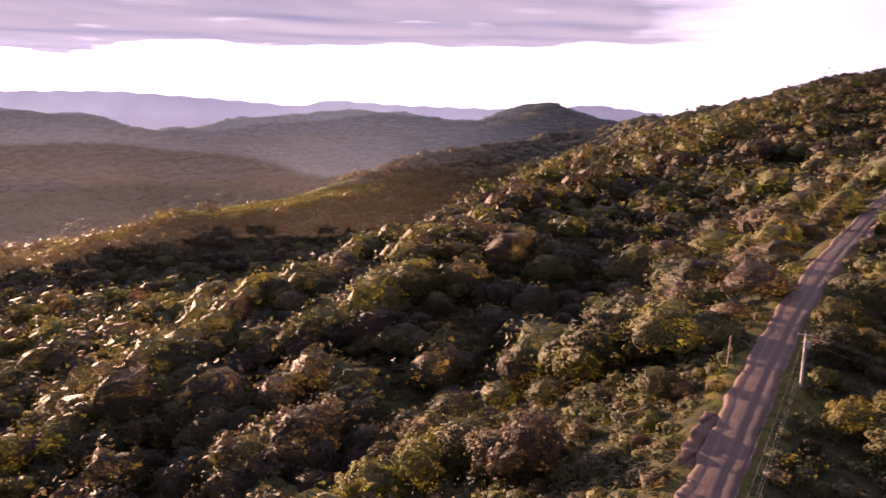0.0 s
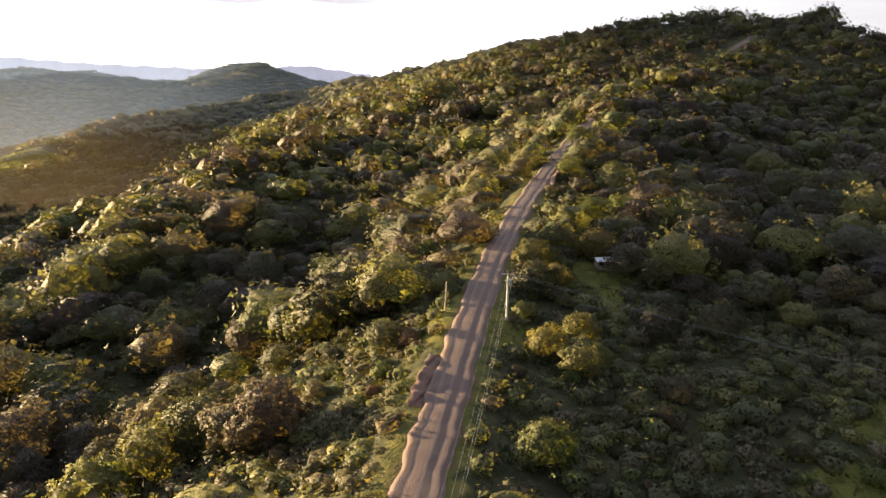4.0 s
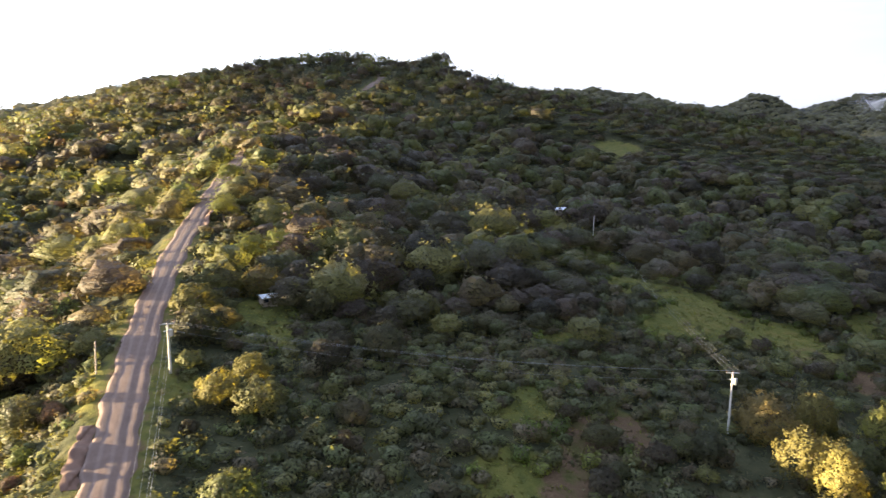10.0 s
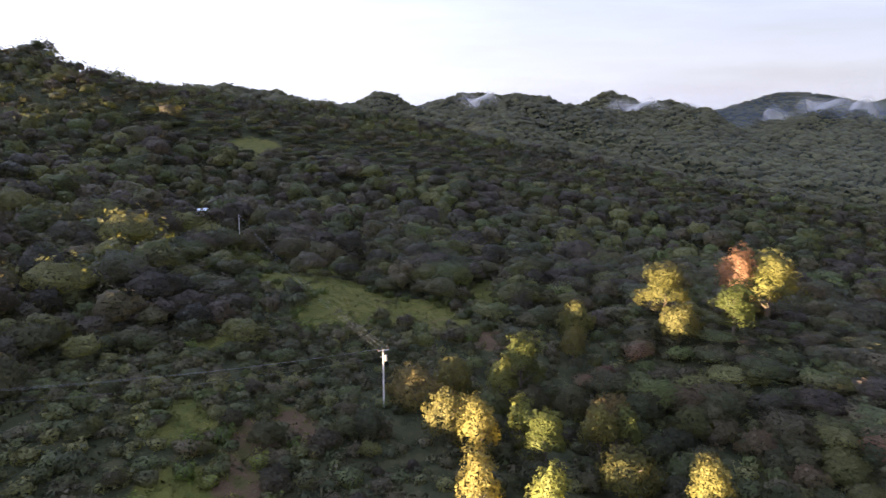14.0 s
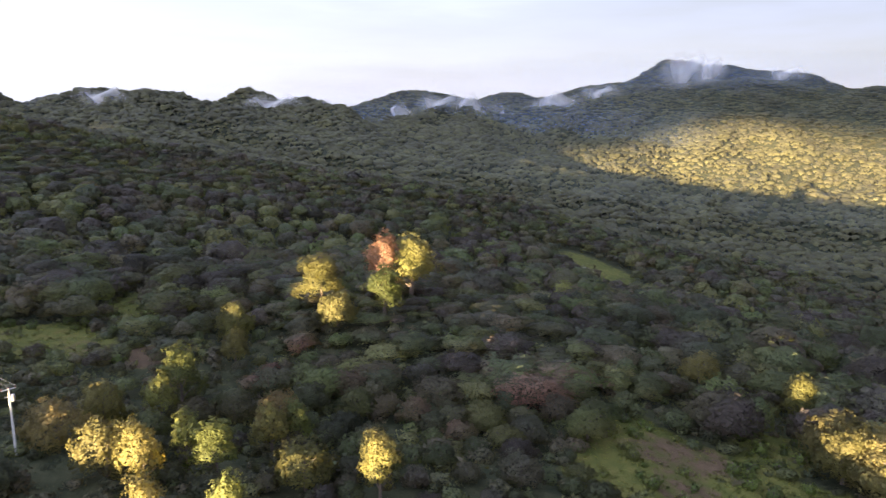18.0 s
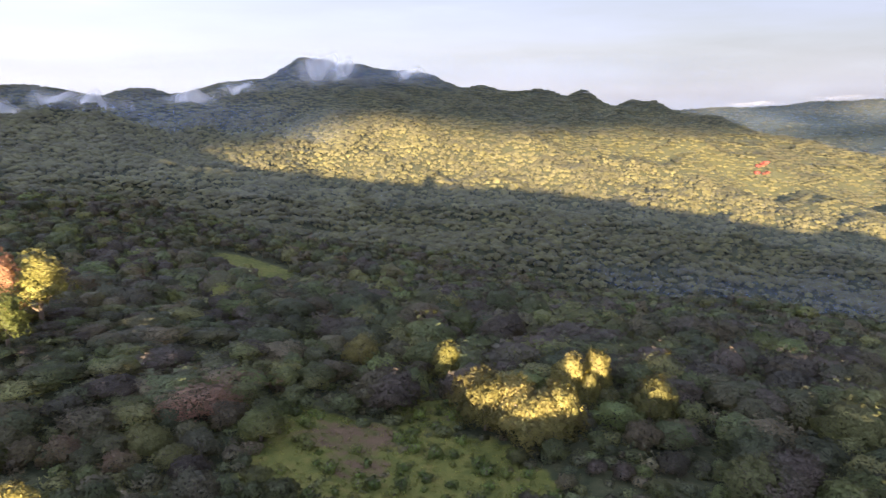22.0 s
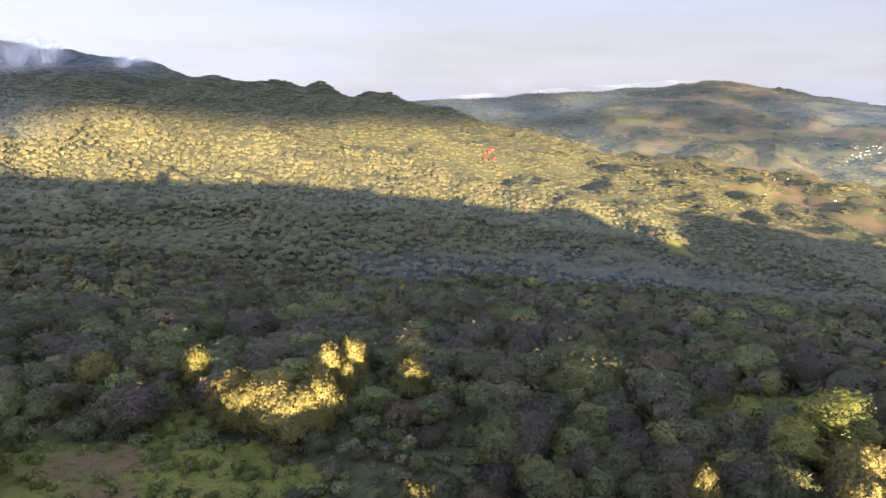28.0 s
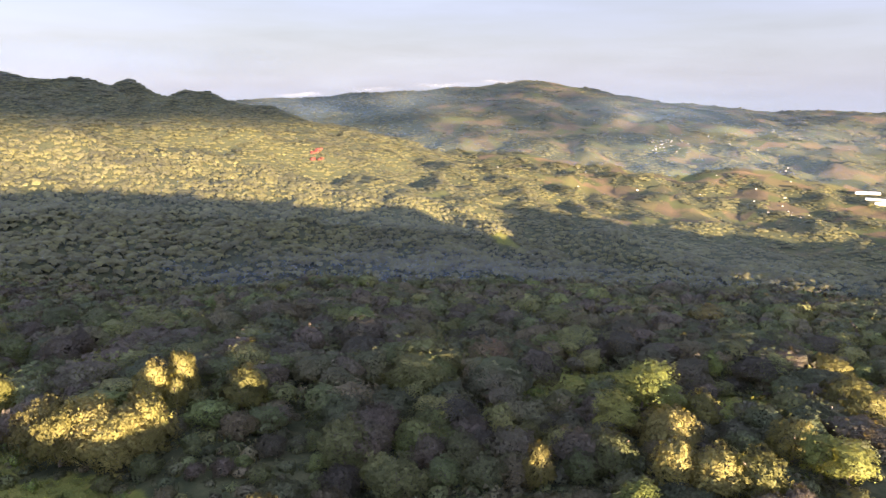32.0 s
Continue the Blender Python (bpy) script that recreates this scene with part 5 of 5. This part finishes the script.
def build_village():
    kinds = [("white plastered farmhouse with a red tile roof far down the valley", TILE), ("pale farmhouse with a grey metal roof far down the valley", SHADE_SHEET),
             ("pale farmhouse with a flat light roof far down the valley", SHADE_PLASTER)]
    roots = [house("farmhouse", 0, 0, 13, 9, 5.5, 0, roof, label, "valley houses", k == 0, walls=SHADE_PLASTER) for k, (label, roof) in enumerate(kinds)]
    rng = np.random.default_rng(21)
    spots = []
    for _ in range(34):
        spots.append((rng.normal(186.3, 0.8), rng.normal(2580, 60)))
    for _ in range(24):
        spots.append((rng.uniform(171, 203), rng.uniform(1900, 2250)))
    for _ in range(22):
        spots.append((rng.uniform(180, 196), rng.uniform(2400, 3200)))
    used = set()
    for i, (b, d) in enumerate(spots):
        x, y = polar(b, d)
        root = roots[i % 3]
        m = pose(x, y, ground_at(x, y) + 3.0, 0, 0, rng.uniform(0, 180)) @ Matrix.Scale(rng.uniform(0.26, 0.44), 4)
        if root in used:
            stand(root, m)
        else:
            root.matrix_basis = m
            used.add(root)
    shed = house("greenhouse", *polar(200.9, 2180), 60, 12, 4.5, -10, SHEET, "long white greenhouse on the valley floor", "greenhouses", False, 6)
    for b, d, turn in ((201.5, 2130, -10), (202.0, 2200, -12), (200.2, 2240, -8), (202.6, 2150, -10)):
        x, y = polar(b, d)
        copy_thing(shed, pose(x, y, ground_at(x, y) + 6, 0, 0, turn))


build_village()


# ---- clouds and mist ----
def cloud_material(name, colour, thick, scale, stretch, soft=1.0, edge=3.0):
    """Thin cloud: light passes it diffusely, and it is see-through where the noise and the sheet's own thinness say so."""
    m, t, bsdf, out = material(name)
    a = t.nodes.new("ShaderNodeAttribute")
    a.attribute_name = "thick"
    n = where(t, scale, 4.0, 0.5, stretch)
    r = t.nodes.new("ShaderNodeMapRange")
    r.inputs["From Min"].default_value, r.inputs["From Max"].default_value = 0.30 - 0.1 * soft, 0.42 + 0.25 * soft
    t.links.new(maths(t, "ADD", maths(t, "MULTIPLY", n, 0.7), maths(t, "MULTIPLY_ADD", a.outputs["Fac"], 0.75, -0.35)), r.inputs["Value"])
    fac = maths(t, "MULTIPLY", maths(t, "MULTIPLY", r.outputs[0], thick), maths(t, "MINIMUM", maths(t, "MULTIPLY", a.outputs["Fac"], edge), 1.0))
    tl, df = t.nodes.new("ShaderNodeBsdfTranslucent"), t.nodes.new("ShaderNodeBsdfDiffuse")
    tl.inputs[0].default_value = df.inputs[0].default_value = (*colour, 1)
    both, tr, mix = t.nodes.new("ShaderNodeMixShader"), t.nodes.new("ShaderNodeBsdfTransparent"), t.nodes.new("ShaderNodeMixShader")
    both.inputs[0].default_value = 0.3
    links(t, (tl.outputs[0], both.inputs[1]), (df.outputs[0], both.inputs[2]), (fac, mix.inputs[0]), (tr.outputs[0], mix.inputs[1]), (both.outputs[0], mix.inputs[2]), (mix.outputs[0], out.inputs[0]))
    return m


DECK = cloud_material("cloud_deck", (0.68, 0.76, 0.90), 1.0, 0.0022, (1, 1, 1), 1.0)
MIST = cloud_material("mist", (0.88, 0.84, 0.83), 0.5, 0.03, (1, 1, 0.5), 1.5, 1.1)


def build_deck():
    """The cloud deck on the sun's side, with a ragged far edge; the low sun shines in under it."""
    bearings, rings = np.linspace(-118, 44, 110), np.linspace(1500, 6100, 70)
    b, d = np.meshgrid(np.radians(bearings), rings)
    x, y = d * np.sin(b), d * np.cos(b)
    z = EYE + 405 + swell(x, y, 900) * 4 + swell(y, x, 330) * 1.2
    # rim stretched, partly out of view, to shade the eastern ridges and far hill
    rim = 4450 + 280 * np.clip((np.degrees(b) + 35) / 8, 0, 1) + 1000 * np.clip((np.degrees(b) + 37.4) / 1.2, 0, 1) * np.clip((-22 - np.degrees(b)) / 5, 0, 1) + 1450 * np.clip((-52 - np.degrees(b)) / 4, 0, 1) + 120 * np.sin(b * 23) + 90 * np.sin(b * 51 + 1)
    thick = np.clip((rim - d) / 220, 0, 1) * np.clip((np.degrees(b) + 118) / 12, 0, 1) * np.clip((26 - np.degrees(b)) / 12, 0, 1)
    # unseen western part, broken up so that sun patches reach the far hill
    thick *= np.where(np.degrees(b) < -52, np.clip(1.05 + 1.3 * swell(x, y, 420), 0, 1), 1)
    nb, nd = len(bearings), len(rings)
    i, j = np.meshgrid(np.arange(nd - 1), np.arange(nb - 1), indexing="ij")
    faces = np.stack([i * nb + j, (i + 1) * nb + j, (i + 1) * nb + j + 1, i * nb + j + 1], -1).reshape(-1, 4)
    me = mesh_of("cloud_deck", np.stack([x, y, z], -1).reshape(-1, 3), faces, DECK, True)
    attribute(me, "thick", thick.ravel())
    tagged(new("cloud_deck", me), "grey cloud deck with a ragged bright edge above the ridges", "cloud", kind="stuff")


def mist_wisp(bearing, dist, wide, tall, z, lean, dense=1.0, label="thin white mist wisp clinging to the mountain"):
    """A thin ragged sheet of mist, bowed round the slope."""
    n, m = 26, 16
    u, v = np.meshgrid(np.linspace(-1, 1, n), np.linspace(0, 1, m))
    b = radians(bearing)
    side, front = np.array([math.cos(b), -math.sin(b)]), np.array([math.sin(b), math.cos(b)])
    px, py = polar(bearing, dist)
    across = u * wide / 2 * (1 - 0.3 * v) + lean * v * tall + 6 * np.sin(v * 9 + u * 4)
    deep = 18 * np.sin(u * 5 + bearing) + 10 * np.sin(v * 7) - 40 * u * u
    x, y = px + side[0] * across + front[0] * deep, py + side[1] * across + front[1] * deep
    zz = EYE + z + v * tall + 5 * np.sin(u * 6 + bearing)
    thick = dense * np.clip(1.0 - u * u - np.abs(2 * v - 1) ** 2, 0, 1) ** 0.8
    i, j = np.meshgrid(np.arange(m - 1), np.arange(n - 1), indexing="ij")
    faces = np.stack([i * n + j, (i + 1) * n + j, (i + 1) * n + j + 1, i * n + j + 1], -1).reshape(-1, 4)
    me = mesh_of("mist_wisp", np.stack([x, y, zz], -1).reshape(-1, 3), faces, MIST, True)
    attribute(me, "thick", thick.ravel())
    tagged(new("mist_wisp", me), label, "mist", kind="stuff")


build_deck()
for row in ((124.6, 1660, 150, 95, 40, 0.3), (126.8, 1690, 90, 70, 50, 0.2), (131.8, 1760, 130, 40, 60, 0.4), (108.5, 1400, 90, 70, -34, 0.2), (111.5, 1470, 34, 120, -90, -0.1),
            (106.0, 1370, 130, 40, -6, 0.5), (115.0, 1560, 150, 44, -4, 0.6), (118.5, 1620, 120, 42, 18, 0.5), (103.0, 1330, 60, 50, -34, 0.2), (81.0, 1130, 90, 26, 6, 0.5), (93.0, 1210, 130, 30, -4, 0.5), (97.0, 1260, 110, 30, -14, 0.5)):
    mist_wisp(*row)
for row in ((158.5, 3650, 480, 24, 2, 0.5), (163.5, 3750, 560, 24, 30, 0.4), (169.0, 3830, 560, 22, 56, 0.4), (173.5, 3880, 340, 20, 74, 0.3)):
    mist_wisp(*row, 0.75, label="band of low cloud lying along the far hilltop")


def far_mountains():
    """Ranges at the edge of sight, with the blue haze painted into colour and glow."""
    m, t, bsdf, out = material("haze_painted_range")
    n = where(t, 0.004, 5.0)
    # distance haze is painted in: blue-grey base colour and a faint glow
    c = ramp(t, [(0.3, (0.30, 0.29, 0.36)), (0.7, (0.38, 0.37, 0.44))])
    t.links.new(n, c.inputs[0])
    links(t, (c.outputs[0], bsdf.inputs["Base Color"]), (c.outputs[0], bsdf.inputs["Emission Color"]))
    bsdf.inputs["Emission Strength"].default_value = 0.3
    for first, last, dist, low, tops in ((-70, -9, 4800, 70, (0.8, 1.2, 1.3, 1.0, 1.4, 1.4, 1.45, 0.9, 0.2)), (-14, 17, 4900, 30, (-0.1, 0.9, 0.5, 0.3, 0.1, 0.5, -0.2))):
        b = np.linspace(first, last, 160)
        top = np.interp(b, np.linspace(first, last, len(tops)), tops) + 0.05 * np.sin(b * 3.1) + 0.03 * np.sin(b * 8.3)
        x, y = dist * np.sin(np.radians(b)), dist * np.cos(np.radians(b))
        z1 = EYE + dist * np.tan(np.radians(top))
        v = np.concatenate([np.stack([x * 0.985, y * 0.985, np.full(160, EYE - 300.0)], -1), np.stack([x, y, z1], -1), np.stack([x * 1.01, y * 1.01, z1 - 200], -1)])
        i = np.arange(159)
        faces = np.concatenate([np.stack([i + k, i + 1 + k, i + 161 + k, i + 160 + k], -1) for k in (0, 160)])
        tagged(new("backdrop", mesh_of("backdrop", v, faces, m, True)), "mountain range on the horizon with painted-in blue haze", "mountains", kind="structure")


far_mountains()


def haze_sheet(dist, base, top, thick, first=-75, last=232, mat=None):
    """A very thin tinted sheet round the hills, standing in for haze; thins out upwards."""
    bearings, rows = np.linspace(first, last, 130), np.linspace(0, 1, 12)
    b, v = np.meshgrid(np.radians(bearings), rows)
    d = dist * (1 + 0.04 * np.sin(b * 5) + 0.03 * np.sin(b * 13 + 1))
    z = EYE + base + (top - base) * v
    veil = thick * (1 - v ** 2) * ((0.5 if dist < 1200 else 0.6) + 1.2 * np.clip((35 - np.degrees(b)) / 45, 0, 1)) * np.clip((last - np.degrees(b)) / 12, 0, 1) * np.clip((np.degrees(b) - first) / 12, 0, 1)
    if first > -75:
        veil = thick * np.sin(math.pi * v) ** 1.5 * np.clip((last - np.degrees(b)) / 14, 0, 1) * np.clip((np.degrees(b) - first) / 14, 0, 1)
    i, j = np.meshgrid(np.arange(len(rows) - 1), np.arange(len(bearings) - 1), indexing="ij")
    n = len(bearings)
    faces = np.stack([i * n + j, (i + 1) * n + j, (i + 1) * n + j + 1, i * n + j + 1], -1).reshape(-1, 4)
    me = mesh_of("haze", np.stack([d * np.sin(b), d * np.cos(b), z], -1).reshape(-1, 3), faces, mat or HAZE, True)
    attribute(me, "thick", veil.ravel())
    tagged(new("haze", me), "thin tinted sheet standing in for haze between the hills", "haze", kind="stuff")


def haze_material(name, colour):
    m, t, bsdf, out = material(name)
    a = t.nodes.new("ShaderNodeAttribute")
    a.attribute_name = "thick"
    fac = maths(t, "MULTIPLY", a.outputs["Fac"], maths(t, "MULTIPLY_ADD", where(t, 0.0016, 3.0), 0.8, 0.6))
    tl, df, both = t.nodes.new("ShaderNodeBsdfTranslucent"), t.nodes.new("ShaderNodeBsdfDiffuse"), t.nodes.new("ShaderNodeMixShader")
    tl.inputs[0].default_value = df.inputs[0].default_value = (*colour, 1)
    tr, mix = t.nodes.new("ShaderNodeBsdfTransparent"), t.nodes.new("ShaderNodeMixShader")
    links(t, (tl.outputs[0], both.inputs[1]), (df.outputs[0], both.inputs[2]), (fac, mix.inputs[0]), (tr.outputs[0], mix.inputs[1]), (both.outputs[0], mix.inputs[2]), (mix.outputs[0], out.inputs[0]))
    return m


# added sheets imitate distance haze by their tint
HAZE = haze_material("blue_tinted_haze", (0.34, 0.54, 1.0))
WARM_TINT_HAZE = haze_material("warm_tinted_haze", (1.0, 0.82, 0.60))
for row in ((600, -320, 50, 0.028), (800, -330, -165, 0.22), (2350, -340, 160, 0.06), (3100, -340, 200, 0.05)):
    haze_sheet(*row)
# warm-tinted sheets over the western valley: low sun's glow put into their colour
haze_sheet(440, -160, 10, 0.022, -76, 8, WARM_TINT_HAZE)
haze_sheet(1050, -330, 10, 0.03, -76, -2, WARM_TINT_HAZE)
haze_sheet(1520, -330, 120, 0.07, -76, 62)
# blue-tinted sheets painting aerial haze before the high mountain and the far hill
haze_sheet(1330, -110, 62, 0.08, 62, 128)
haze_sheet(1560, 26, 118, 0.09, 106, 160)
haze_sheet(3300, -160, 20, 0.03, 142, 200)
